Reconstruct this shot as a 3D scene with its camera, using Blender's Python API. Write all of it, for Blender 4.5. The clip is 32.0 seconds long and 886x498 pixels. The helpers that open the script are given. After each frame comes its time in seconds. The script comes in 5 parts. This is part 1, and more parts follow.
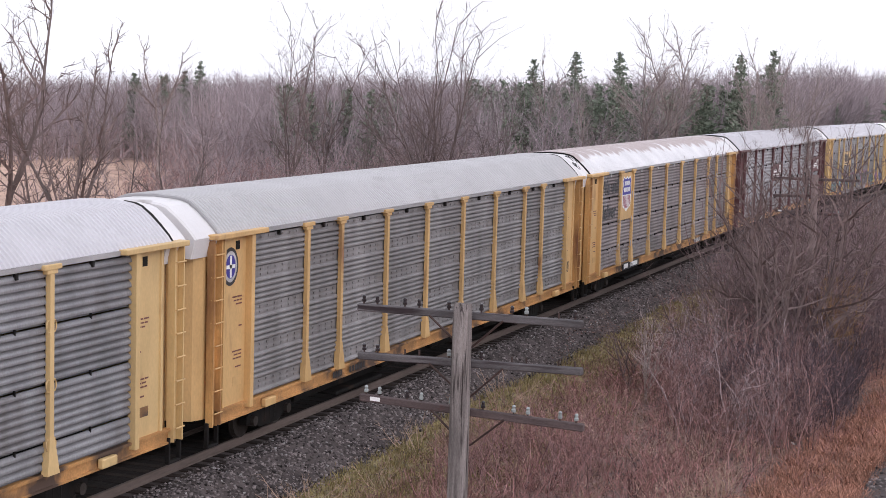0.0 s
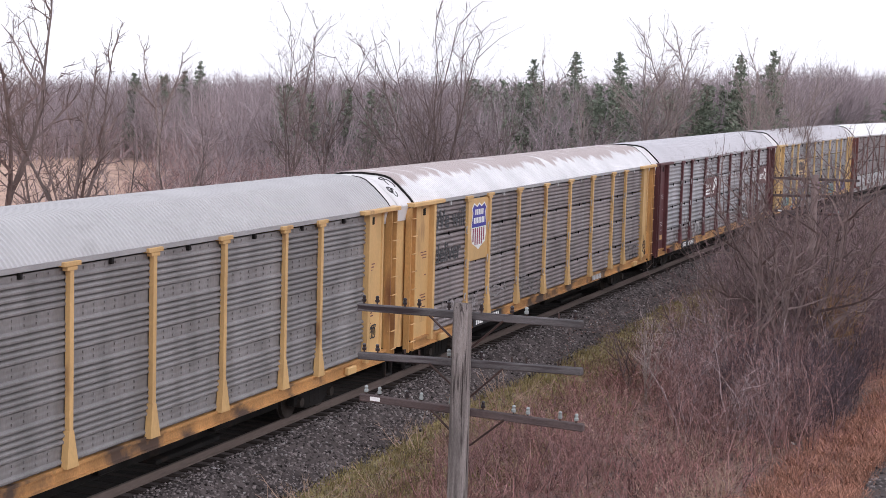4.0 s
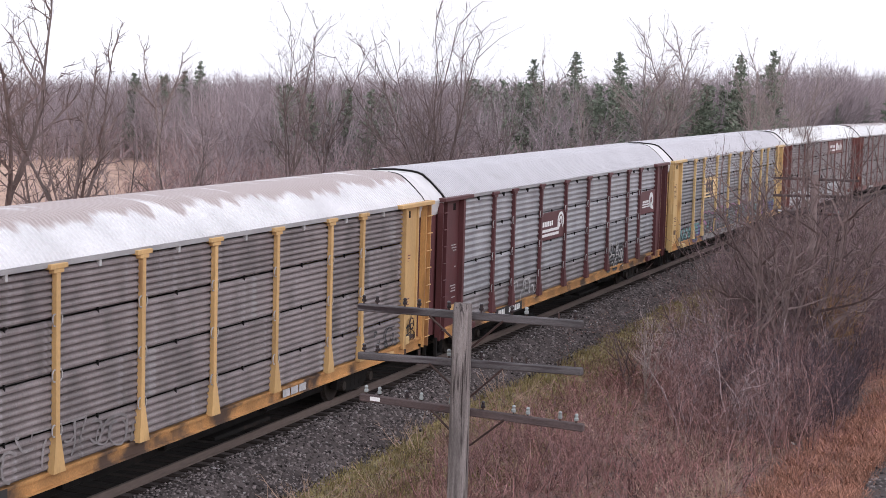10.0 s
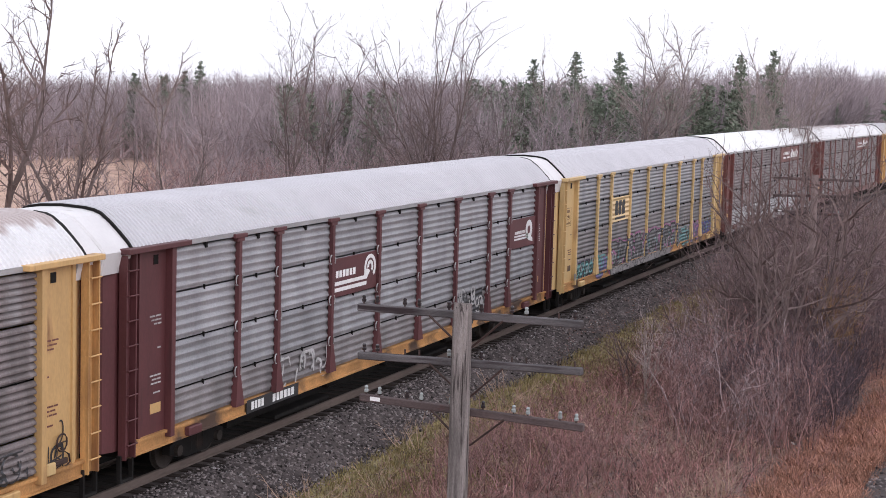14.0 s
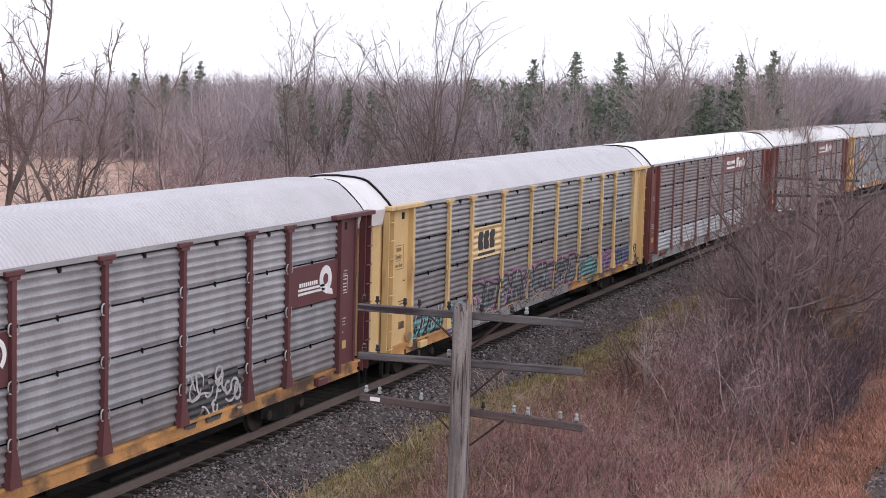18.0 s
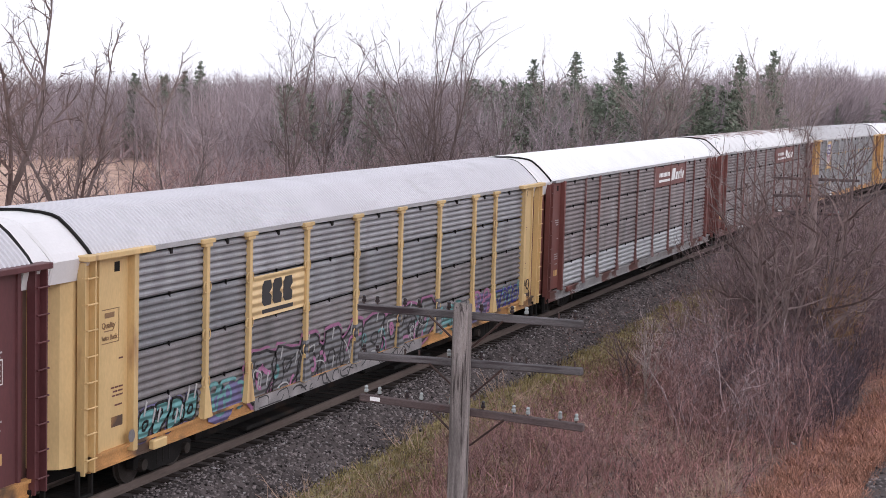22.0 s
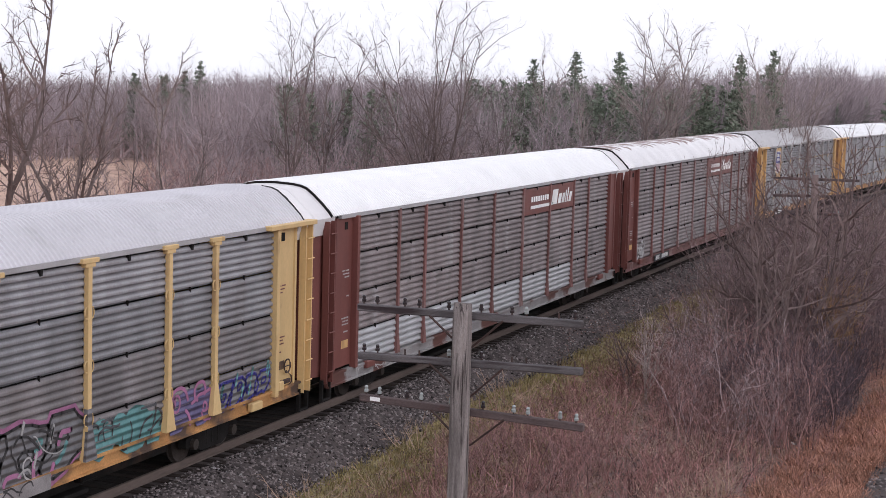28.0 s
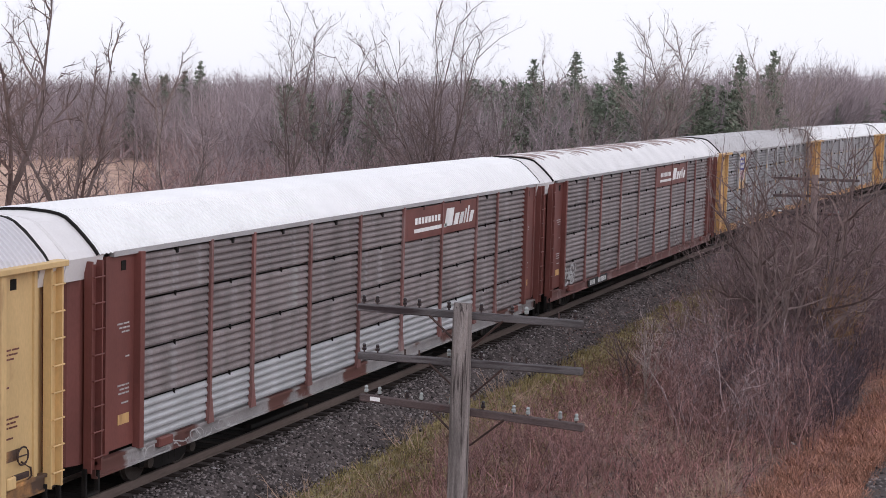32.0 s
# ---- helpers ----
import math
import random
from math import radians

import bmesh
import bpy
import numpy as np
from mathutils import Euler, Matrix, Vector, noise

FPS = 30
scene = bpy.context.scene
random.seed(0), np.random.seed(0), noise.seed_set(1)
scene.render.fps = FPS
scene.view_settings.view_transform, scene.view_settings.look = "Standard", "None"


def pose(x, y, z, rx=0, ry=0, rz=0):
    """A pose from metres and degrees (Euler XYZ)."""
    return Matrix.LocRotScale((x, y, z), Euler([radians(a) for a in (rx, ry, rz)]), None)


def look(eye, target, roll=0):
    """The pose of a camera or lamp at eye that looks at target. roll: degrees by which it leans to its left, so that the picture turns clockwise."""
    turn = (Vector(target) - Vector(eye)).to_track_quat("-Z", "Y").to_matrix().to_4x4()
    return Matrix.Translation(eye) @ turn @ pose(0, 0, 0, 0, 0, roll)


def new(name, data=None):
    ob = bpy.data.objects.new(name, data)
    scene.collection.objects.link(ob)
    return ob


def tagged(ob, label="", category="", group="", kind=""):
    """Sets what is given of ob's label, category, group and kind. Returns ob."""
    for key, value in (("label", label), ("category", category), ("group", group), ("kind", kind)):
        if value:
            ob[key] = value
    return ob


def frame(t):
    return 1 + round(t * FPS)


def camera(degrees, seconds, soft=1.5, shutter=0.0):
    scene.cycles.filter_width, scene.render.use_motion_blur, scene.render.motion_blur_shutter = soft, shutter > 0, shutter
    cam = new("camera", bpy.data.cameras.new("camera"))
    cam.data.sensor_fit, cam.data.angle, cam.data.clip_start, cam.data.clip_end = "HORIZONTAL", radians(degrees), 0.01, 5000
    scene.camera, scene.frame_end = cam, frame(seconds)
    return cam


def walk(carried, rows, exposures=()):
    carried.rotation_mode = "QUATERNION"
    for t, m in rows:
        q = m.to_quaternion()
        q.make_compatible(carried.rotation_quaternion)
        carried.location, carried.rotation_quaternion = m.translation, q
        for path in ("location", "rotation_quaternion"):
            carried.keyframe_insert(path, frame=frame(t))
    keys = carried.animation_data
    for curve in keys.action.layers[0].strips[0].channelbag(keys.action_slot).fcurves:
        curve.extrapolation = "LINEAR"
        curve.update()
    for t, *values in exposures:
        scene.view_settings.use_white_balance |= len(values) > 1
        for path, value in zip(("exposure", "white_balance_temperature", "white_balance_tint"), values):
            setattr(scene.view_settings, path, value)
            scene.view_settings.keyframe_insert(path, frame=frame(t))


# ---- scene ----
# The world: x runs along the track into the distance, y across it, z up from the rail heads.
YC = 18.42            # centre line of the main track
X0, RAD = 70.0, 1450.0  # where the track begins to bend, and its radius
EYE = (0.0, 0.0, 8.389)

cam = camera(29.93, 32.0, soft=0.85)
view = Matrix(((0.35753, 0.08592, -0.92994, EYE[0]), (-0.93347, 0.06319, -0.35304, EYE[1]), (0.02843, 0.99430, 0.10280, EYE[2]), (0, 0, 0, 1)))
walk(cam, [(0.0, view), (32.0, view)], exposures=[(0.0, -0.12, 6080, 16), (14.0, -0.12, 6080, 16), (24.0, -0.18, 6080, 16), (28.0, -0.3, 6080, 16), (32.0, -0.39, 6090, 16)])

# ---- light: a bright, thinly overcast winter sky ----
world = bpy.data.worlds.new("sky")
scene.world = world
world.use_nodes = True
wn, wl = world.node_tree.nodes, world.node_tree.links
sky = wn.new("ShaderNodeTexSky")
sky.sky_type, sky.sun_disc = "NISHITA", False
sky.sun_elevation, sky.sun_rotation = radians(32), radians(200)
pale = wn.new("ShaderNodeHueSaturation")
pale.inputs["Saturation"].default_value = 0.12
veil = wn.new("ShaderNodeMixRGB")
veil.inputs["Fac"].default_value = 0.82
veil.inputs["Color2"].default_value = (11.0, 10.95, 11.0, 1)
wl.new(sky.outputs["Color"], pale.inputs["Color"])
wl.new(pale.outputs["Color"], veil.inputs["Color1"])
wl.new(veil.outputs["Color"], wn["Background"].inputs["Color"])
wn["Background"].inputs["Strength"].default_value = 0.13

sun_data = bpy.data.lights.new("sun", "SUN")
sun_data.energy, sun_data.angle, sun_data.color = 0.6, radians(25), (1.0, 0.96, 0.92)
sun = new("sun", sun_data)
sun.matrix_basis = look((-20, -60, 50), (30, 20, 0))


# ---- materials ----
def srgb(r, g, b):
    """Linear colour from 0-255 display values."""
    return tuple(((v / 255 + 0.055) / 1.055) ** 2.4 if v > 10 else v / 255 / 12.92 for v in (r, g, b))


def surface(name, base, rough=0.8, metal=0.0, var=0.25, scale=3.0, stretch=(1, 1, 1), fine=40.0, bump=0.15,
            stain=None, stain_scale=0.8, stain_edge=(0.55, 0.7), stain_stretch=(1, 1, 1), each=0.15, island=False, stain_up=None, ribs=0.0):
    """A weathered surface: broad and fine variation, one kind of stain, a little relief, and a tone of its own for each object or piece."""
    m = bpy.data.materials.new(name)
    m.use_nodes = True
    n, l = m.node_tree.nodes, m.node_tree.links
    b = n["Principled BSDF"]
    b.inputs["Roughness"].default_value, b.inputs["Metallic"].default_value = rough, metal
    tc, info = n.new("ShaderNodeTexCoord"), n.new("ShaderNodeObjectInfo")
    rnd = info.outputs["Random"]
    shift = n.new("ShaderNodeVectorMath")
    shift.operation = "MULTIPLY_ADD"
    shift.inputs[1].default_value = (37, 53, 71)
    l.new(rnd, shift.inputs[0])
    l.new(tc.outputs["Object"], shift.inputs[2])

    def noise_of(sc, st, detail):
        mp, nz = n.new("ShaderNodeMapping"), n.new("ShaderNodeTexNoise")
        mp.inputs["Scale"].default_value = st
        nz.inputs["Scale"].default_value, nz.inputs["Detail"].default_value = sc, detail
        l.new(shift.outputs[0], mp.inputs["Vector"])
        l.new(mp.outputs[0], nz.inputs["Vector"])
        return nz.outputs["Fac"]

    def mixed(kind, fac, a, c):
        mx = n.new("ShaderNodeMixRGB")
        mx.blend_type = kind
        for sock, v in zip(mx.inputs, (fac, a, c)):
            if hasattr(v, "links"):
                l.new(v, sock)
            else:
                sock.default_value = v
        return mx.outputs[0]

    def remap(v, lo, hi, a, c):
        mr = n.new("ShaderNodeMapRange")
        for i, x in enumerate((lo, hi, a, c)):
            mr.inputs[i + 1].default_value = x
        l.new(v, mr.inputs[0])
        return mr.outputs[0]

    broad, small = noise_of(scale, stretch, 4), noise_of(fine, stretch, 2)
    col = mixed("MULTIPLY", 1.0, (*base, 1), remap(broad, 0.3, 0.7, 1 - var, 1 + var))
    col = mixed("MULTIPLY", 1.0, col, remap(small, 0.3, 0.7, 1 - var * 0.5, 1 + var * 0.5))
    if island:
        rnd = n.new("ShaderNodeNewGeometry").outputs["Random Per Island"]
    col = mixed("MULTIPLY", 1.0, col, remap(rnd, 0, 1, 1 - each, 1 + each))
    if stain:
        sn = noise_of(stain_scale, stain_stretch, 5)
        if stain_up:
            xyz, add = n.new("ShaderNodeSeparateXYZ"), n.new("ShaderNodeMath")
            l.new(tc.outputs["Object"], xyz.inputs[0])
            l.new(sn, add.inputs[0])
            l.new(remap(xyz.outputs["Z"], *stain_up), add.inputs[1])
            sn = add.outputs[0]
        col = mixed("MIX", remap(sn, *stain_edge, 0, 1), col, (*stain, 1))
    l.new(col, b.inputs["Base Color"])
    if bump:
        bp = n.new("ShaderNodeBump")
        bp.inputs["Strength"].default_value, bp.inputs["Distance"].default_value = bump, 0.02
        l.new(small, bp.inputs["Height"])
        l.new(bp.outputs[0], b.inputs["Normal"])
    if ribs:
        xyz, turn, wave, bp = n.new("ShaderNodeSeparateXYZ"), n.new("ShaderNodeMath"), n.new("ShaderNodeMath"), n.new("ShaderNodeBump")
        l.new(tc.outputs["Object"], xyz.inputs[0])
        turn.operation, turn.inputs[1].default_value = "MULTIPLY", 2 * math.pi / ribs
        wave.operation = "SINE"
        l.new(xyz.outputs["Z"], turn.inputs[0])
        l.new(turn.outputs[0], wave.inputs[0])
        bp.inputs["Strength"].default_value, bp.inputs["Distance"].default_value = 0.9, 0.022
        l.new(wave.outputs[0], bp.inputs["Height"])
        l.new(bp.outputs[0], b.inputs["Normal"])
    return m


M = {}
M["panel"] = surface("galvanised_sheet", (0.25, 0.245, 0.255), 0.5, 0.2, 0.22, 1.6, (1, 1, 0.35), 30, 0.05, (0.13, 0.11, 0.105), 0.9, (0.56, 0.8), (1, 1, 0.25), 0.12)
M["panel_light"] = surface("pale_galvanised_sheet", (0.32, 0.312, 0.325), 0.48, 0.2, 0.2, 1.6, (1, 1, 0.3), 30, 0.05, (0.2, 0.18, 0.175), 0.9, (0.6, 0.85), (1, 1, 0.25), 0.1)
M["panel_brown"] = surface("grimy_sheet", (0.222, 0.188, 0.186), 0.6, 0.1, 0.25, 1.8, (1, 1, 0.3), 30, 0.05, (0.33, 0.31, 0.31), 1.3, (0.57, 0.76), (2.6, 1, 0.1), 0.14)
M["panel_new"] = surface("new_sheet", (0.42, 0.42, 0.43), 0.42, 0.15, 0.12, 1.6, (1, 1, 0.3), 30, 0.05, None, each=0.06)
M["panel_dull"] = surface("dull_sheet", (0.236, 0.222, 0.22), 0.62, 0.08, 0.2, 1.6, (1, 1, 0.3), 30, 0.05, (0.155, 0.14, 0.135), 0.9, (0.5, 0.75), (1.5, 1, 0.2), 0.1)
M["faded_spray"] = surface("worn_pale_spray", srgb(136, 131, 131), 0.7, 0, 0.3, 2.0, bump=0)
M["yellow"] = surface("yellow_paint", srgb(204, 166, 112), 0.55, 0, 0.12, 1.5, (1, 1, 0.4), 25, 0.04, srgb(128, 86, 60), 1.8, (0.6, 0.78), (1, 1, 0.3), 0.06)
M["sill_yellow"] = surface("stained_yellow_paint", srgb(184, 136, 84), 0.6, 0, 0.3, 1.2, (1, 1, 1), 25, 0.05, srgb(84, 66, 56), 0.9, (0.5, 0.62), (1, 1, 1), 0.05)
# deeper yellow with broad upright brown patches, for the ladders
M["ladder_yellow"] = surface("brown_patched_yellow_paint", srgb(196, 152, 96), 0.6, 0, 0.2, 1.5, (1, 1, 0.4), 25, 0.04, srgb(120, 82, 58), 1.3, (0.5, 0.68), (2, 1, 0.25), 0.12)
M["cream"] = surface("cream_paint", srgb(209, 178, 126), 0.55, 0, 0.1, 1.5, (1, 1, 0.4), 25, 0.04, srgb(140, 102, 76), 1.8, (0.62, 0.8), (1, 1, 0.3), 0.05)
M["brown"] = surface("maroon_paint", srgb(92, 52, 54), 0.55, 0, 0.15, 1.5, (1, 1, 0.4), 25, 0.04, srgb(62, 40, 40), 1.6, (0.6, 0.8), (1, 1, 0.3), 0.06)
M["rust_brown"] = surface("red_brown_paint", srgb(112, 66, 60), 0.55, 0, 0.15, 1.5, (1, 1, 0.4), 25, 0.04, srgb(70, 44, 42), 1.6, (0.6, 0.8), (1, 1, 0.3), 0.06)
M["worn_brown"] = surface("faded_red_brown_paint", srgb(122, 84, 80), 0.6, 0, 0.2, 1.5, (1, 1, 0.4), 25, 0.04, srgb(152, 132, 130), 1.8, (0.55, 0.72), (1, 1, 0.3), 0.12)
M["worn_silver"] = surface("silver_sprayed_brown_sill", srgb(150, 146, 146), 0.55, 0.1, 0.2, 1.5, (1, 1, 1), 25, 0.04, srgb(100, 66, 60), 0.8, (0.5, 0.56), (1, 1, 1), 0.05)
M["roof_grey"] = surface("grey_roof_sheet", (0.5, 0.49, 0.495), 0.5, 0.1, 0.05, 0.8, (1, 1, 1), 20, 0.03, (0.36, 0.35, 0.35), 1.5, (0.62, 0.85), (0.5, 1, 1), 0.05)
M["roof_silver"] = surface("silver_roof_sheet", (0.57, 0.555, 0.58), 0.45, 0.1, 0.05, 0.8, (1, 1, 1), 20, 0.03, (0.47, 0.46, 0.465), 1.5, (0.62, 0.85), (0.5, 1, 1), 0.05)
M["roof_white"] = surface("white_roof_sheet", (0.86, 0.86, 0.86), 0.5, 0, 0.04, 0.8, (1, 1, 1), 20, 0.03, (0.74, 0.73, 0.72), 0.35, (0.66, 0.9), (0.3, 1, 1), 0.03)
M["roof_peeling"] = surface("peeling_roof_paint", (0.76, 0.75, 0.76), 0.55, 0, 0.1, 0.8, (1, 1, 1), 20, 0.03, srgb(188, 176, 174), 1.35, (0.45, 0.56), (1.2, 0.3, 0.3), 0.03, stain_up=(5.3, 5.66, -0.26, 0.13))
M["roof_flaking"] = surface("flaking_white_roof_paint", (0.8, 0.79, 0.79), 0.55, 0, 0.08, 0.8, (1, 1, 1), 20, 0.03, srgb(150, 130, 126), 1.3, (0.5, 0.57), (1.4, 0.5, 0.5), 0.03, stain_up=(5.5, 5.7, -0.2, 0.06))
M["hood_white"] = surface("white_hood", (0.72, 0.7, 0.7), 0.5, 0, 0.05, 1.2, (1, 1, 1), 20, 0.03, srgb(150, 142, 138), 1.2, (0.66, 0.82), (1, 1, 0.6), 0.03)
M["dark_steel"] = surface("dirty_black_steel", (0.016, 0.0145, 0.014), 0.75, 0.1, 0.35, 2.0, (1, 1, 1), 25, 0.1, srgb(70, 54, 46), 1.4, (0.6, 0.82), (1, 1, 1), 0.1)
M["wheel"] = surface("wheel_steel", (0.06, 0.05, 0.045), 0.6, 0.4, 0.3, 3.0)
M["rail"] = surface("rusty_rail", srgb(114, 101, 95), 0.6, 0.0, 0.2, 2.0, (0.2, 1, 1), 20, 0.05)
M["tie"] = surface("creosoted_tie", srgb(50, 43, 40), 0.9, 0, 0.35, 2.0, (1, 1, 1), 30, 0.3, each=0.3)
M["ballast"] = surface("crushed_stone", srgb(80, 73, 72), 0.95, 0, 0.45, 2.0, (1, 1, 1), 14, 1.0, srgb(62, 56, 56), 0.5, (0.5, 0.7), (0.4, 1, 1), 0.1)
M["stone"] = surface("loose_stone", srgb(110, 102, 101), 0.95, 0, 0.3, 4.0, each=0.9, island=True, bump=0)
M["pole"] = surface("weathered_pole_wood", srgb(142, 134, 131), 0.9, 0, 0.55, 2.5, (6, 6, 0.35), 60, 0.9, srgb(74, 67, 66), 3.0, (0.56, 0.64), (11, 11, 0.5), 0.1)
M["arm"] = surface("weathered_crossarm_wood", srgb(98, 94, 95), 0.9, 0, 0.35, 2.5, (4, 0.4, 4), 60, 0.6, srgb(62, 54, 56), 2.4, (0.5, 0.6), (5, 0.3, 5), 0.15)
M["arm_red"] = surface("grey_and_red_crossarm_wood", srgb(98, 86, 85), 0.9, 0, 0.4, 2.5, (4, 0.4, 4), 60, 0.5, srgb(102, 60, 58), 1.6, (0.56, 0.64), (2, 0.7, 2), 0.1)
M["iron"] = surface("rusty_iron", srgb(74, 58, 54), 0.7, 0.3, 0.3, 4.0)
M["faded_ink"] = surface("faded_brown_ink", srgb(138, 108, 78), 0.7, 0, 0.2, 6.0, bump=0)
M["glass_dark"] = surface("dark_porcelain", srgb(48, 42, 44), 0.2, 0, 0.15, 4.0, bump=0)
M["glass_pale"] = surface("pale_porcelain", srgb(150, 156, 154), 0.2, 0, 0.08, 4.0, bump=0)
M["white_paint"] = surface("white_marking", (0.8, 0.8, 0.79), 0.6, 0, 0.1, 4.0, bump=0)
M["black_paint"] = surface("black_marking", (0.035, 0.033, 0.035), 0.6, 0, 0.2, 4.0, bump=0)
M["blue_paint"] = surface("blue_marking", srgb(62, 58, 140), 0.6, 0, 0.1, 4.0, bump=0)
M["red_paint"] = surface("dark_red_marking", srgb(140, 56, 84), 0.6, 0, 0.1, 4.0, bump=0)
M["teal_paint"] = surface("teal_spray", srgb(92, 140, 140), 0.6, 0, 0.2, 4.0, bump=0, ribs=0.152)
M["panel_mid"] = surface("darker_galvanised_sheet", (0.2, 0.182, 0.183), 0.55, 0.12, 0.24, 1.6, (1, 1, 0.3), 30, 0.05, (0.17, 0.145, 0.14), 0.9, (0.55, 0.8), (1, 1, 0.25), 0.1)
M["cream_ribbed"] = surface("cream_paint_on_ribbed_sheet", srgb(216, 186, 138), 0.55, 0, 0.1, 1.5, bump=0, ribs=0.19)
M["pink_paint"] = surface("pink_spray", srgb(158, 104, 138), 0.6, 0, 0.2, 4.0, bump=0)
M["violet_paint"] = surface("violet_spray", srgb(98, 90, 128), 0.6, 0, 0.25, 4.0, bump=0, ribs=0.152)
M["pale_spray"] = surface("faded_pale_spray", srgb(172, 170, 170), 0.7, 0, 0.25, 4.0, bump=0)
M["grey_spray"] = surface("grey_spray", srgb(112, 110, 112), 0.7, 0, 0.25, 4.0, bump=0, ribs=0.152)
M["slate_spray"] = surface("dark_grey_spray", srgb(66, 66, 69), 0.7, 0, 0.3, 4.0, bump=0, ribs=0.152)
M["bark"] = surface("grey_bark", srgb(112, 100, 98), 0.95, 0, 0.25, 3.0, each=0.25, island=True, bump=0)
M["bark_dark"] = surface("dark_bark", srgb(122, 107, 104), 0.95, 0, 0.25, 3.0, each=0.3, island=True, bump=0)
M["sapling_bark"] = surface("brownish_grey_bark", srgb(116, 99, 96), 0.95, 0, 0.25, 3.0, each=0.25, island=True, bump=0)
M["bark_pale"] = surface("pale_bark", srgb(148, 134, 130), 0.95, 0, 0.25, 3.0, each=0.25, island=True, bump=0)
M["twig_red"] = surface("reddish_twigs", srgb(148, 118, 115), 0.95, 0, 0.2, 1.0, each=0.65, island=True, bump=0)
M["twig_grey"] = surface("grey_brown_twigs", srgb(164, 147, 147), 0.95, 0, 0.2, 1.0, each=0.65, island=True, bump=0)
M["twig_brown"] = surface("purplish_brown_twigs", srgb(118, 98, 99), 0.95, 0, 0.2, 1.0, each=0.6, island=True, bump=0)
M["twig_far"] = surface("distant_twigs", srgb(158, 145, 148), 0.95, 0, 0.2, 0.05, each=0.35, island=True, bump=0)
M["needles"] = surface("pine_needles", srgb(122, 131, 114), 0.95, 0, 0.25, 0.2, each=0.45, island=True, bump=0)
M["grass_orange"] = surface("orange_dry_grass", srgb(166, 124, 106), 0.95, 0, 0.2, 1.0, each=0.65, island=True, bump=0)
M["grass_tan"] = surface("tan_dry_grass", srgb(148, 122, 108), 0.95, 0, 0.2, 1.0, each=0.65, island=True, bump=0)
M["grass_green"] = surface("yellow_green_grass", srgb(145, 132, 93), 0.95, 0, 0.25, 1.0, each=0.45, island=True, bump=0)
M["weed"] = surface("red_brown_weeds", srgb(152, 115, 111), 0.95, 0, 0.2, 1.0, each=0.65, island=True, bump=0)
M["twig_pale"] = surface("pale_twigs", srgb(176, 160, 154), 0.95, 0, 0.2, 1.0, each=0.35, island=True, bump=0)
M["far_red"] = surface("distant_reddish_twigs", srgb(154, 134, 134), 0.95, 0, 0.2, 0.05, each=0.35, island=True, bump=0)
M["fascia"] = surface("grey_fascia", (0.37, 0.36, 0.365), 0.55, 0.1, 0.15, 1.0)
M["dead_leaf"] = surface("dead_leaves", srgb(124, 98, 90), 0.95, 0, 0.2, 1.0, each=0.7, island=True, bump=0)
M["twig_dark"] = surface("dark_purplish_twigs", srgb(87, 76, 81), 0.95, 0, 0.2, 1.0, each=0.6, island=True, bump=0)
# oil stain plus the shade under the train, put into one dark colour
M["oily_shaded"] = surface("oily_shaded_ballast", srgb(40, 36, 34), 0.9, 0, 0.4, 1.5, (0.5, 1, 1), 14, 0.9)
M["bush_yellow"] = surface("yellowish_twigs", srgb(160, 122, 66), 0.95, 0, 0.2, 1.0, each=0.5, island=True, bump=0)
M["pale_stone"] = surface("pale_stone_chips", srgb(158, 154, 153), 0.9, 0, 0.2, 4.0, each=0.4, island=True, bump=0)
M["seed"] = surface("pale_seed_heads", srgb(176, 150, 132), 0.95, 0, 0.2, 1.0, each=0.25, island=True, bump=0)

for dull in ("dark_steel", "tie", "oily_shaded", "ballast", "stone", "wheel", "rail", "weed", "grass_tan", "grass_green", "grass_orange", "twig_red", "twig_grey", "twig_dark", "dead_leaf", "pole", "arm", "arm_red"):
    M[dull].node_tree.nodes["Principled BSDF"].inputs["Specular IOR Level"].default_value = 0.15


# ---- mesh helpers ----
def mesh_of(name, bm):
    me = bpy.data.meshes.new(name)
    bm.to_mesh(me)
    bm.free()
    me.materials.append(None)
    return me


def part(name, data, material, parent, label="", m=None):
    """One mesh object under a thing or part; data is a bmesh or a mesh that others share."""
    me = mesh_of(name, data) if isinstance(data, bmesh.types.BMesh) else data
    ob = new(name, me)
    ob.material_slots[0].link = "OBJECT"
    ob.material_slots[0].material = material
    ob.parent = parent
    if m is not None:
        ob.matrix_basis = m
    if label:
        tagged(ob, label)
    return ob


def box(bm, x0, x1, y0, y1, z0, z1, bevel=0.0):
    v = [bm.verts.new((x, y, z)) for x in (x0, x1) for y in (y0, y1) for z in (z0, z1)]
    f = [bm.faces.new([v[i] for i in q]) for q in ((0, 1, 3, 2), (4, 6, 7, 5), (0, 4, 5, 1), (2, 3, 7, 6), (0, 2, 6, 4), (1, 5, 7, 3))]
    if bevel:
        bmesh.ops.bevel(bm, geom=list({e for q in f for e in q.edges}), offset=bevel, segments=1, affect="EDGES")
    return bm


def boxes(*rows, bevel=0.0):
    bm = bmesh.new()
    for r in rows:
        box(bm, *r, bevel=bevel)
    return bm


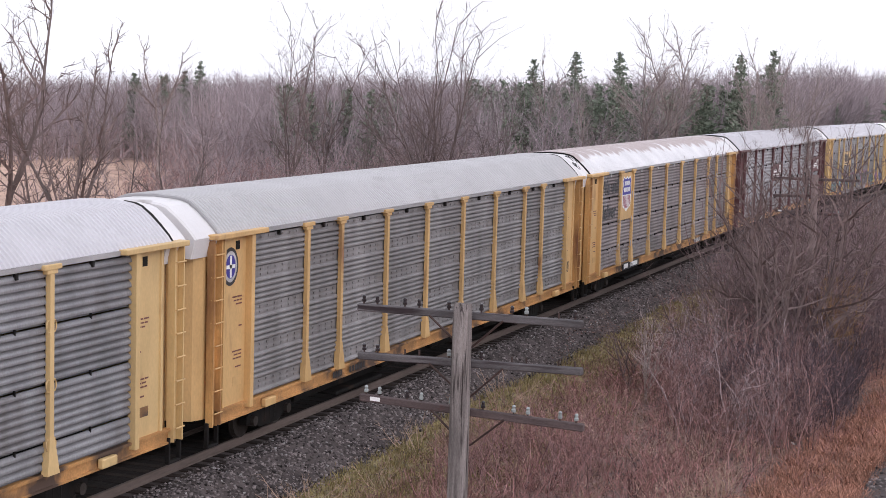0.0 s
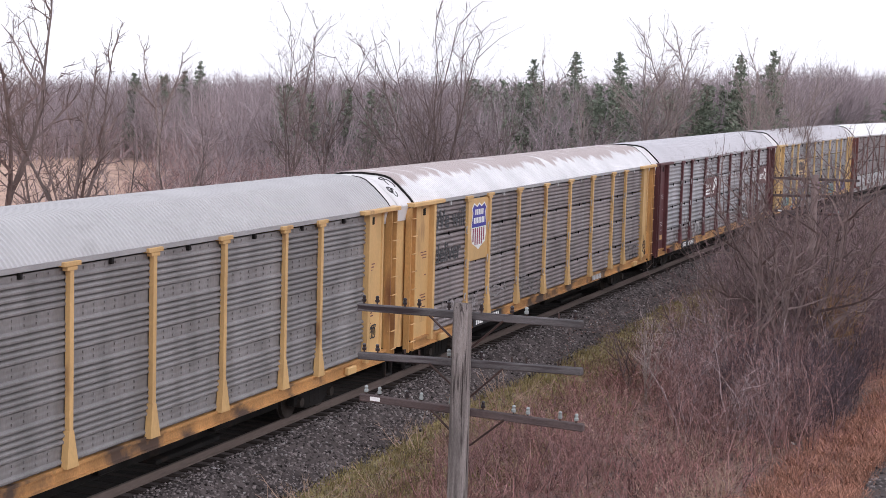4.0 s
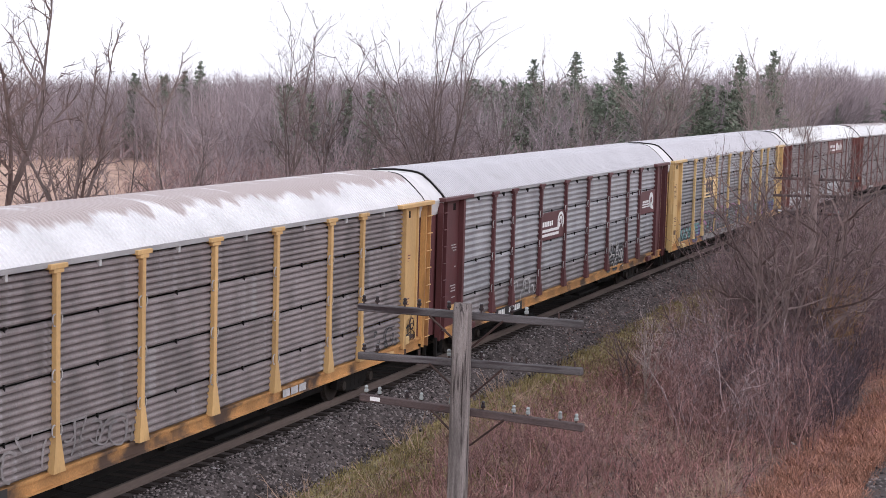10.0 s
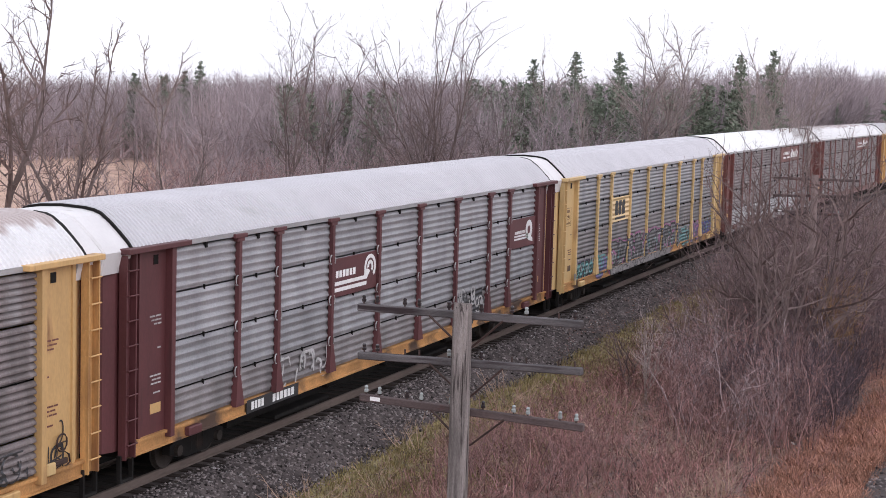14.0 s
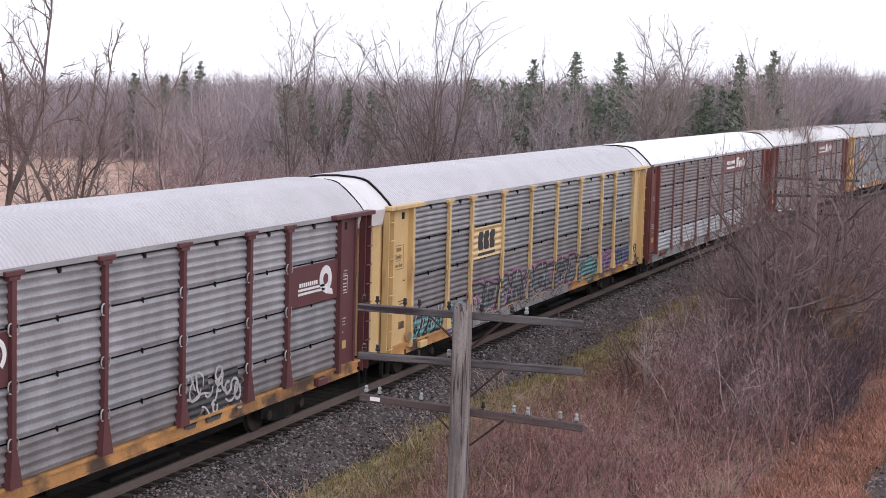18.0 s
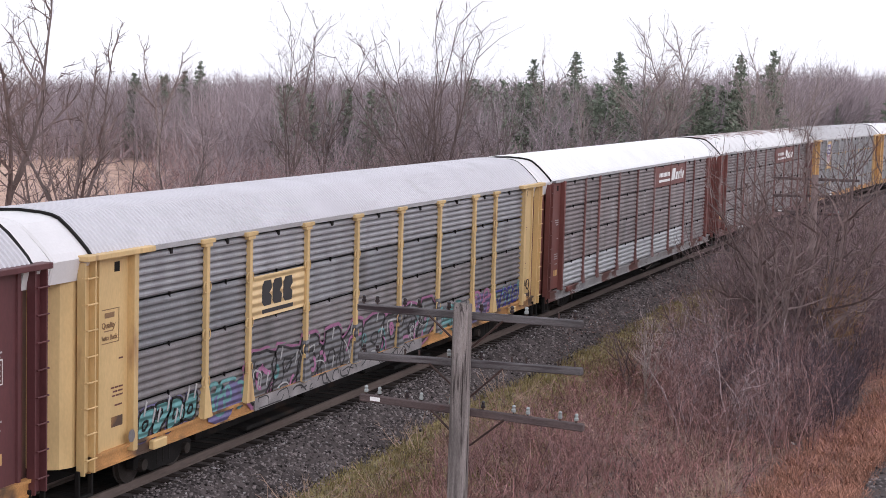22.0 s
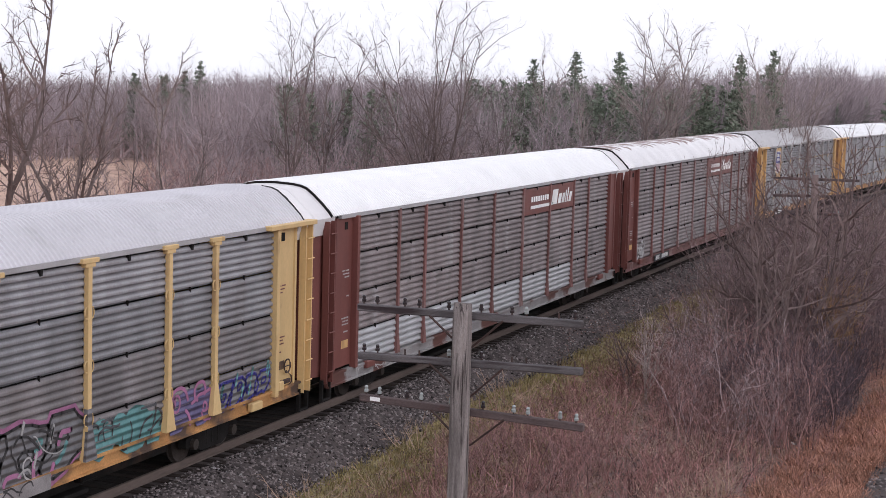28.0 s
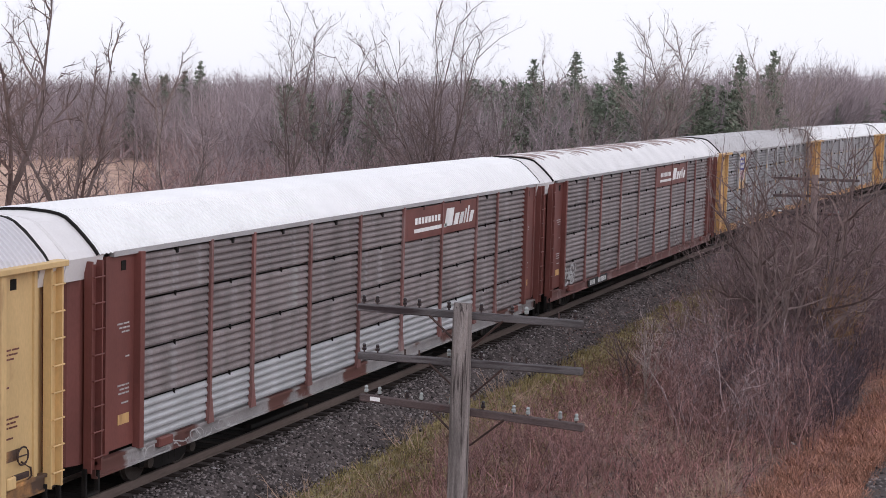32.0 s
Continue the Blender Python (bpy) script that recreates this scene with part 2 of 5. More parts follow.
def tube(bm, pts, radii, sides=8):
    """A round bar through points."""
    rings = []
    for i, p in enumerate(pts):
        d = (Vector(pts[min(i + 1, len(pts) - 1)]) - Vector(pts[max(i - 1, 0)])).normalized()
        a = d.orthogonal().normalized()
        c = d.cross(a)
        rings.append([bm.verts.new(Vector(p) + radii[i] * (math.cos(t) * a + math.sin(t) * c)) for t in (2 * math.pi * k / sides for k in range(sides))])
    for r, q in zip(rings, rings[1:]):
        for k in range(sides):
            bm.faces.new((r[k], r[(k + 1) % sides], q[(k + 1) % sides], q[k]))
    bm.faces.new(rings[0][::-1])
    bm.faces.new(rings[-1])
    return bm


def prism(bm, outline, d, n):
    """An outline of 3D points pushed by d times the way n into a solid."""
    n = Vector(n) * d
    a = [bm.verts.new(p) for p in outline]
    c = [bm.verts.new(Vector(p) + n) for p in outline]
    k = len(a)
    bm.faces.new(a)
    bm.faces.new(c[::-1])
    for i in range(k):
        bm.faces.new((a[i], c[i], c[(i + 1) % k], a[(i + 1) % k]))
    return bm


def quads_mesh(name, v, q):
    """A mesh from arrays of vertices and four-cornered faces."""
    me = bpy.data.meshes.new(name)
    v, q = np.asarray(v, np.float32), np.asarray(q, np.int32)
    me.vertices.add(len(v))
    me.vertices.foreach_set("co", v.ravel())
    me.loops.add(q.size)
    me.loops.foreach_set("vertex_index", q.ravel())
    me.polygons.add(len(q))
    me.polygons.foreach_set("loop_start", np.arange(0, q.size, 4, dtype=np.int32))
    me.update(calc_edges=True)
    me.materials.append(None)
    return me


def scattered(kinds, places):
    """Copies of plants as one pair of arrays. kinds: (vertices, faces); places: (kind, x, y, z, turn, width, height)."""
    vs, qs, at = [], [], 0
    for k, x, y, z, turn, w, h in places:
        v, q = kinds[k]
        c, s = math.cos(turn), math.sin(turn)
        vs.append(np.stack([x + w * (c * v[:, 0] - s * v[:, 1]), y + w * (s * v[:, 0] + c * v[:, 1]), z + h * v[:, 2]], 1))
        qs.append(q + at)
        at += len(v)
    return np.concatenate(vs), np.concatenate(qs)


# ---- plants ----
class Bark:
    """Collects tapered three-sided twigs."""

    def __init__(self, sides=3):
        self.v, self.q, self.sides = [], [], sides

    def limb(self, pts, radii):
        base = len(self.v)
        if self.sides == 2:
            a = (pts[-1] - pts[0]).orthogonal().normalized()
            a = (a + (pts[-1] - pts[0]).normalized().cross(a) * (base % 7 - 3) * 0.4).normalized()
            for p, r in zip(pts, radii):
                self.v += [p + a * r * 1.25, p - a * r * 1.25]
            self.q += [(base + 2 * i, base + 2 * i + 1, base + 2 * i + 3, base + 2 * i + 2) for i in range(len(pts) - 1)]
            return
        for i, p in enumerate(pts):
            d = (pts[min(i + 1, len(pts) - 1)] - pts[max(i - 1, 0)]).normalized()
            a = d.orthogonal().normalized()
            c = d.cross(a)
            r = radii[i]
            self.v += [p + a * r, p - a * (r * 0.5) + c * (r * 0.87), p - a * (r * 0.5) - c * (r * 0.87)]
        for i in range(len(pts) - 1):
            b = base + 3 * i
            self.q += [(b, b + 1, b + 4, b + 3), (b + 1, b + 2, b + 5, b + 4), (b + 2, b, b + 3, b + 5)]

    def arrays(self):
        return np.array([tuple(p) for p in self.v], np.float32).reshape(-1, 3), np.array(self.q, np.int32).reshape(-1, 4)


def grow(outs, rng, p, d, length, r, level, spec):
    """A limb and, on it, its shoots. spec rows: pieces, shoots, first, ratio lo, ratio hi, angle lo, angle hi, wander, lift."""
    pieces, shoots, first, rlo, rhi, alo, ahi, wander, lift = spec[level]
    pts, radii, dirs = [p], [r], [d]
    last = level == len(spec) - 1
    for i in range(pieces):
        d = (d + Vector((rng.gauss(0, wander), rng.gauss(0, wander), rng.gauss(0, wander * 0.6) + lift))).normalized()
        p = p + d * (length / pieces)
        pts.append(p)
        dirs.append(d)
        radii.append(r * (1 - (0.8 if not last else 0.6) * (i + 1) / pieces))
    outs[min(level, len(outs) - 1)].limb(pts, radii)
    if last:
        return
    for k in range(shoots):
        f = first + (1 - first) * (k + rng.random()) / shoots
        i = min(int(f * pieces), pieces - 1)
        u = f * pieces - i
        q = pts[i].lerp(pts[i + 1], min(u, 1))
        a, b = radians(rng.uniform(alo, ahi)), rng.uniform(0, 2 * math.pi)
        o = dirs[i].orthogonal().normalized()
        side = o * math.cos(b) + dirs[i].cross(o) * math.sin(b)
        nd = (dirs[i] * math.cos(a) + side * math.sin(a)).normalized()
        nl = length * rng.uniform(rlo, rhi) * (1.15 - 0.6 * f if level == 0 else 1 - 0.4 * f)
        nr = max(radii[i] * 0.6, r * 0.3, 0.004) if level else max(radii[i] * 0.5, r * 0.2, 0.005)
        grow(outs, rng, q, nd, nl, nr, level + 1, spec)


def bush(seed, stems, height, spread, r, spec, lean=0.35, sides=3):
    rng, out = random.Random(seed), Bark(sides)
    for _ in range(stems):
        a, q = rng.uniform(0, 2 * math.pi), spread * math.sqrt(rng.random())
        d = Vector((rng.gauss(0, lean), rng.gauss(0, lean), 1)).normalized()
        grow([out], rng, Vector((q * math.cos(a), q * math.sin(a), -0.05)), d, height * rng.uniform(0.6, 1.1), r, 0, spec)
    return out.arrays()


def tuft(seed, blades, height, spread, width):
    """A tuft of curved grass blades, each of two four-sided pieces."""
    rng, v, q = random.Random(seed), [], []
    for _ in range(blades):
        a, s = rng.uniform(0, 2 * math.pi), spread * math.sqrt(rng.random())
        x, y = s * math.cos(a), s * math.sin(a)
        h, t, out = height * rng.uniform(0.5, 1.1), rng.uniform(0, math.pi), rng.uniform(0.15, 1.0) * height
        wx, wy, b = width * math.cos(t), width * math.sin(t), len(v)
        ox, oy = out * math.cos(a), out * math.sin(a)
        v += [(x - wx, y - wy, -0.03), (x + wx, y + wy, -0.03), (x + ox * 0.35 - wx * 0.8, y + oy * 0.35 - wy * 0.8, h * 0.6), (x + ox * 0.35 + wx * 0.8, y + oy * 0.35 + wy * 0.8, h * 0.6),
              (x + ox - wx * 0.2, y + oy - wy * 0.2, h), (x + ox + wx * 0.2, y + oy + wy * 0.2, h)]
        q += [(b, b + 1, b + 3, b + 2), (b + 2, b + 3, b + 5, b + 4)]
    return np.array(v, np.float32), np.array(q, np.int32)


def stuff(name, v, q, material, label, category):
    ob = new(name, quads_mesh(name, v, q))
    ob.material_slots[0].link = "OBJECT"
    ob.material_slots[0].material = material
    return tagged(ob, label, category, kind="stuff")


# ---- track line and ground ----
def on_track(s):
    """The track's centre at s metres along it: x, y, z, heading."""
    if s <= X0:
        return s, YC, 0.0, 0.0
    a = (s - X0) / RAD
    return X0 + RAD * math.sin(a), YC - RAD * (1 - math.cos(a)), -0.55e-4 * max(0.0, min(s, 220) - 85) ** 2, -a


def ground_z(x, y):
    """Height of the ground: flat, a shallow ditch beside the ballast, gentle swells, falling away behind the woods."""
    z = -0.85 + 0.18 * noise.noise(Vector((x * 0.11, y * 0.16, 0.3))) + 0.05 * noise.noise(Vector((x * 0.9, y * 0.9, 5)))
    d = abs(y - YC)
    if d < 9 and x < 140:
        z -= 0.25 * math.exp(-((d - 5.2) / 1.6) ** 2)
    if y > 100:
        z -= 0.008 * (y - 100)
    far = math.hypot(x, y) - 330
    if far > 0:
        z -= 0.025 * far
    if y < 7:
        z += 0.3 * max(0.0, min(1.0, (7 - y) / 3))
    return z


def axis(a, b, n, far):
    """Even steps from a to b, then ever longer ones out to far on both sides."""
    mid = list(np.linspace(a, b, n))
    step, out, p = (b - a) / (n - 1), [], b
    while p < far:
        step *= 1.25
        p += step
        out.append(p)
    return [2 * (a + b) / 2 - p for p in reversed(out)] + mid + out


xs, ys = axis(12, 132, 150, 2600), axis(-4, 40, 74, 2600)
gv = [(x, y, ground_z(x, y)) for x in xs for y in ys]
ny = len(ys)
gq = [(i * ny + j, (i + 1) * ny + j, (i + 1) * ny + j + 1, i * ny + j + 1) for i in range(len(xs) - 1) for j in range(ny - 1)]


def ground_material():
    m = bpy.data.materials.new("rough_ground")
    m.use_nodes = True
    n, l = m.node_tree.nodes, m.node_tree.links
    b = n["Principled BSDF"]
    b.inputs["Roughness"].default_value = 0.95
    tc, sep = n.new("ShaderNodeTexCoord"), n.new("ShaderNodeSeparateXYZ")
    l.new(tc.outputs["Object"], sep.inputs[0])

    def noise_of(sc, detail):
        nz = n.new("ShaderNodeTexNoise")
        nz.inputs["Scale"].default_value, nz.inputs["Detail"].default_value = sc, detail
        l.new(tc.outputs["Object"], nz.inputs["Vector"])
        return nz.outputs["Fac"]

    def calc(op, a, c):
        mt = n.new("ShaderNodeMath")
        mt.operation = op
        for s, v in zip(mt.inputs, (a, c)):
            if hasattr(v, "links"):
                l.new(v, s)
            else:
                s.default_value = v
        return mt.outputs[0]

    def step(v, lo, hi):
        mr = n.new("ShaderNodeMapRange")
        mr.inputs[1].default_value, mr.inputs[2].default_value = lo, hi
        l.new(v, mr.inputs[0])
        return mr.outputs[0]

    def mix(fac, a, c, kind="MIX"):
        mx = n.new("ShaderNodeMixRGB")
        mx.blend_type = kind
        for s, v in zip(mx.inputs, (fac, a, c)):
            if hasattr(v, "links"):
                l.new(v, s)
            else:
                s.default_value = v
        return mx.outputs[0]

    wobble = calc("MULTIPLY", calc("SUBTRACT", noise_of(0.35, 4), 0.5), 7.0)
    y = calc("ADD", sep.outputs["Y"], wobble)
    litter = mix(step(noise_of(1.3, 5), 0.35, 0.65), (*srgb(92, 74, 70), 1), (*srgb(132, 110, 102), 1))
    green = mix(step(noise_of(2.0, 5), 0.35, 0.65), (*srgb(112, 103, 74), 1), (*srgb(150, 136, 100), 1))
    orange = mix(step(noise_of(2.0, 5), 0.35, 0.65), (*srgb(128, 90, 74), 1), (*srgb(160, 116, 94), 1))
    field = mix(step(noise_of(0.3, 6), 0.35, 0.65), (*srgb(172, 142, 126), 1), (*srgb(204, 172, 152), 1))
    col = mix(step(y, 11.4, 13.0), litter, green)
    col = mix(step(y, 6.0, 4.4), col, orange)
    col = mix(step(y, 24.0, 30.0), col, litter)
    col = mix(calc("MULTIPLY", step(calc("SUBTRACT", sep.outputs["Y"], calc("MULTIPLY", sep.outputs["X"], 0.5)), 2, 10), step(sep.outputs["X"], 150, 142)), col, field)
    col = mix(0.5, col, step(noise_of(18, 3), 0.2, 0.8), "OVERLAY")
    l.new(col, b.inputs["Base Color"])
    bp = n.new("ShaderNodeBump")
    bp.inputs["Strength"].default_value, bp.inputs["Distance"].default_value = 0.8, 0.06
    l.new(noise_of(9, 4), bp.inputs["Height"])
    l.new(bp.outputs[0], b.inputs["Normal"])
    return m


ground = new("ground", quads_mesh("ground", gv, gq))
ground.material_slots[0].link = "OBJECT"
ground.material_slots[0].material = ground_material()
tagged(ground, "rough ground of dead grass and leaf litter", "ground", kind="structure")


def swept(bm, profile, s0, s1, ds):
    """A section (across, up) carried along the track."""
    rows, s = [], s0
    while s < s1 + 0.01:
        x, y, z, h = on_track(s)
        rows.append([bm.verts.new((x - math.sin(h) * a, y + math.cos(h) * a, z + u)) for a, u in profile])
        s += ds
    for r, q in zip(rows, rows[1:]):
        for k in range(len(profile) - 1):
            bm.faces.new((r[k], q[k], q[k + 1], r[k + 1]))
    return bm


def railway():
    base = new("track_ballast", mesh_of("track_ballast", swept(bmesh.new(), [(-3.3, -1.3), (-2.75, -0.78), (-1.75, -0.225), (-1.25, -0.195), (-0.98, -0.2), (0.98, -0.2), (1.25, -0.195), (1.75, -0.225), (2.75, -0.78), (3.3, -1.3)], -90, 420, 3.0)))
    base.material_slots[0].link = "OBJECT"
    base.material_slots[0].material = M["ballast"]
    tagged(base, "grey crushed-stone ballast bed of the railway", "ballast", kind="structure")
    # dark strip between the rails: stained stone with the wagons' shade painted in
    oil = new("track_bed", mesh_of("track_bed", swept(bmesh.new(), [(-0.72, -0.19), (0, -0.18), (0.72, -0.19)], -90, 420, 3.0)))
    oil.material_slots[0].link = "OBJECT"
    oil.material_slots[0].material = M["oily_shaded"]
    tagged(oil, "oil-stained ballast between the rails, darkened for the shade under the train", "ballast", kind="structure")
    head = [(-0.07, -0.175), (-0.07, -0.155), (-0.012, -0.13), (-0.012, -0.045), (-0.037, -0.035), (-0.037, -0.004), (-0.03, 0), (0.03, 0), (0.037, -0.004), (0.037, -0.035), (0.012, -0.045), (0.012, -0.13), (0.07, -0.155), (0.07, -0.175)]
    for side in (-0.755, 0.755):
        r = new("rail", mesh_of("rail", swept(bmesh.new(), [(side + a, u) for a, u in head], -90, 420, 4.0)))
        r.material_slots[0].link = "OBJECT"
        r.material_slots[0].material = M["rail"]
        tagged(r, "rust-brown steel rail on wooden ties", "rail", "rails of the track", "structure")


railway()


# ---- the train ----
POSTS = (-9.2, -7.27, -4.36, -1.45, 1.45, 4.36, 7.27, 9.2)
EDGES = (-12.0,) + POSTS + (12.0,)
ROWS = ((3.92, 4.80), (2.915, 3.88), (1.91, 2.875), (1.17, 1.87))
OLD_ROWS = ((3.83, 4.80), (2.76, 3.79), (1.69, 2.72), (1.17, 1.65))
LOW_ROWS = ROWS[:3] + ((1.04, 1.87),)      # wagons whose sides reach lower
SIDE = 1.55
ROOF = ((-1.6, 4.93), (-1.5, 5.06), (-1.31, 5.25), (-1.1, 5.44), (-0.88, 5.605), (-0.72, 5.66), (-0.5, 5.695), (0.0, 5.72))


def panel_mesh(w, z0, z1, pitch):
    """A corrugated sheet, w wide, its ribs lying along the car."""
    bm, h = bmesh.new(), z1 - z0
    n = max(3, round(h / pitch))
    p, prof = h / n, []
    for i in range(n):
        b = z0 + i * p
        if pitch < 0.125:
            plain = (i + 4) % 7 > 4
            prof += [(0.0, b), (-0.006, b + p * 0.5)] if plain else [(0, b), (0.024, b + p * 0.12), (0.024, b + p * 0.34), (-0.052, b + p * 0.3), (-0.056, b + p * 0.58), (-0.034, b + p * 0.82)]
            if plain:
                for k in range(int(w / 0.36)):
                    x = -w / 2 + 0.18 + 0.36 * k
                    box(bm, x - 0.02, x + 0.02, -0.03, 0.0, b + p * 0.3, b + p * 0.7)
            continue
        if pitch > 0.17:
            prof += [(0, b), (0, b + p * 0.34), (-0.05, b + p * 0.4), (-0.055, b + p * 0.58), (-0.036, b + p * 0.8)]
            continue
        prof += [(0, b), (0.024, b + p * 0.12), (0.024, b + p * 0.34), (-0.054, b + p * 0.3), (-0.056, b + p * 0.56), (-0.04, b + p * 0.8)]
    prof.append((0, z1))
    a = [bm.verts.new((-w / 2, y, z)) for y, z in prof]
    c = [bm.verts.new((w / 2, y, z)) for y, z in prof]
    for i in range(len(prof) - 1):
        bm.faces.new((a[i], c[i], c[i + 1], a[i + 1]))
    k = [bm.verts.new((x, 0.03, z)) for x, z in ((-w / 2, z0), (w / 2, z0), (w / 2, z1), (-w / 2, z1))]
    bm.faces.new((k[3], k[2], k[1], k[0]))
    bm.faces.new((a[0], k[0], k[1], c[0]))
    bm.faces.new((c[-1], k[2], k[3], a[-1]))
    bm.faces.new([k[0]] + a + [k[3]])
    bm.faces.new([k[2]] + c[::-1] + [k[1]])
    return mesh_of("side_panel", bm)


def post_mesh():
    bm = boxes((-0.065, 0.065, -0.11, 0.0, 1.6, 4.86), (-0.27, 0.27, -0.13, 0.02, 4.82, 4.91), bevel=0.008)
    box(bm, -0.16, 0.16, -0.12, 0.0, 4.74, 4.82, bevel=0.01)
    prism(bm, [(-0.07, -0.115, 1.8), (-0.19, -0.15, 1.12), (0.19, -0.15, 1.12), (0.07, -0.115, 1.8)], 0.14, (0, 1, 0))
    return mesh_of("post", bm)


def slim_post_mesh():
    bm = boxes((-0.05, 0.05, -0.08, 0.0, 1.0, 4.88), bevel=0.008)
    prism(bm, [(-0.05, -0.085, 1.5), (-0.12, -0.1, 0.97), (0.12, -0.1, 0.97), (0.05, -0.085, 1.5)], 0.09, (0, 1, 0))
    return mesh_of("post", bm)


def lug_mesh():
    bm = bmesh.new()
    for s in (-1, 1):
        tube(bm, [(s * 0.06, -0.08, -0.11), (s * 0.12, -0.085, -0.1), (s * 0.15, -0.085, -0.04), (s * 0.15, -0.085, 0.04), (s * 0.12, -0.085, 0.1), (s * 0.06, -0.08, 0.11)], [0.016] * 6, 5)
    return mesh_of("bracket", bm)


def roof_mesh(a, b):
    """Arched sheet roof with cross ribs."""
    full = list(ROOF) + [(-y, z) for y, z in ROOF[-2::-1]]
    bm, rows, pitch = bmesh.new(), [], 0.14
    n = round((b - a) / pitch)
    for i in range(n):
        x = a + (b - a) * i / n
        for f, up in ((0.0, 0), (0.36, 0), (0.5, 1), (0.86, 1)):
            r = []
            for y, z in full:
                k = Vector((0, y * 0.55, 1)).normalized() * (0.036 if up else 0)
                r.append(bm.verts.new((x + f * (b - a) / n, y + k.y, z + k.z)))
            rows.append(r)
    rows.append([bm.verts.new((b, y, z)) for y, z in full])
    for r, q in zip(rows, rows[1:]):
        for k in range(len(full) - 1):
            bm.faces.new((r[k], q[k], q[k + 1], r[k + 1]))
    for r, flip in ((rows[0], 0), (rows[-1], 1)):
        bm.faces.new(r[::-1] if flip else r)
    return mesh_of("roof", bm)


def hood_mesh(reach):
    """The white hood over the end doors (x > 0), its face at reach."""
    bm, rows = bmesh.new(), []
    full = list(ROOF) + [(-y, z) for y, z in ROOF[-2::-1]]
    for x, sy, k in ((13.3, 0.98, 0.968), (13.6, 0.98, 0.968), (reach - 0.04, 0.98, 0.968), (reach, 0.96, 0.93)):
        top = [(y * sy, 4.5 + (z - 4.5) * k) for y, z in full]
        rows.append([bm.verts.new((x, -1.5 * sy, 4.5))] + [bm.verts.new((x, y, z)) for y, z in top] + [bm.verts.new((x, 1.5 * sy, 4.5))])
    for r, q in zip(rows, rows[1:]):
        for k in range(len(r) - 1):
            bm.faces.new((r[k], q[k], q[k + 1], r[k + 1]))
    bm.faces.new(rows[-1][::-1])
    bm.faces.new(rows[0])
    return mesh_of("end_hood", bm)


def edge_mesh():
    """A dark strip drawn as the shadow line round the roof's end (x > 0)."""
    bm = bmesh.new()
    full = list(ROOF) + [(-y, z) for y, z in ROOF[-2::-1]]
    rows = [[bm.verts.new((x, y * k, 4.9 + (z - 4.9) * k + d)) for y, z in full] for x, k, d in ((13.49, 1.0, 0.0), (13.49, 1.003, 0.016), (13.55, 1.003, 0.016), (13.55, 0.985, -0.02))]
    for r, q in zip(rows, rows[1:]):
        for k in range(len(full) - 1):
            bm.faces.new((r[k], q[k], q[k + 1], r[k + 1]))
    return mesh_of("roof_edge", bm)


def seam_mesh():
    """A ragged dark rubber strip where the roof's far end meets the hood, on its near side."""
    bm, r, low = bmesh.new(), random.Random(5), ROOF[:7]
    rough = [r.uniform(-0.05, 0.05) for _ in low]
    rows = []
    for x, k, d in ((13.4, 1.0, 0.0), (13.4, 1.004, 0.045), (13.47, 1.004, 0.045), (13.53, 0.97, -0.03)):
        rows.append([bm.verts.new((x + (q if x > 13.45 else 0), y * k, 4.9 + (z - 4.9) * k + d)) for (y, z), q in zip(low, rough)])
    for p, q in zip(rows, rows[1:]):
        for k in range(len(low) - 1):
            bm.faces.new((p[k], q[k], q[k + 1], p[k + 1]))
    return mesh_of("roof_seam", bm)


def door_mesh(out):
    """Rounded full-height end doors below the hood."""
    bm = bmesh.new()
    prof = [(12.9, -1.46), (13.4, -1.44), (13.66, -1.34), (13.8, -1.12), (13.85, -0.02), (13.83, 0.0), (13.85, 0.02), (13.8, 1.12), (13.66, 1.34), (13.4, 1.44), (12.9, 1.46)]
    prof = [(x if x < 13 else x + out, y) for x, y in prof]
    rows = [[bm.verts.new((x, y, z)) for x, y in prof] for z in (1.02, 4.52)]
    for k in range(len(prof) - 1):
        bm.faces.new((rows[0][k], rows[0][k + 1], rows[1][k + 1], rows[1][k]))
    bm.faces.new(rows[1])
    bm.faces.new(rows[0][::-1])
    return mesh_of("end_door", bm)


def ladder_mesh():
    """Two angle stiles of an end ladder on the near side (x > 0)."""
    prof = [(13.46, -1.67), (13.5, -1.67), (13.5, -1.53), (13.8, -1.53), (13.8, -1.67), (13.84, -1.67), (13.84, -1.5), (13.46, -1.5)]
    return mesh_of("ladder", prism(bmesh.new(), [(x, y, 0.86) for x, y in prof], 3.98, (0, 0, 1)))


def rung_mesh():
    bm = bmesh.new()
    tube(bm, [(13.47, -1.6, 0), (13.48, -1.71, 0), (13.82, -1.71, 0), (13.83, -1.6, 0)], [0.016] * 4, 6)
    return mesh_of("rung", bm)


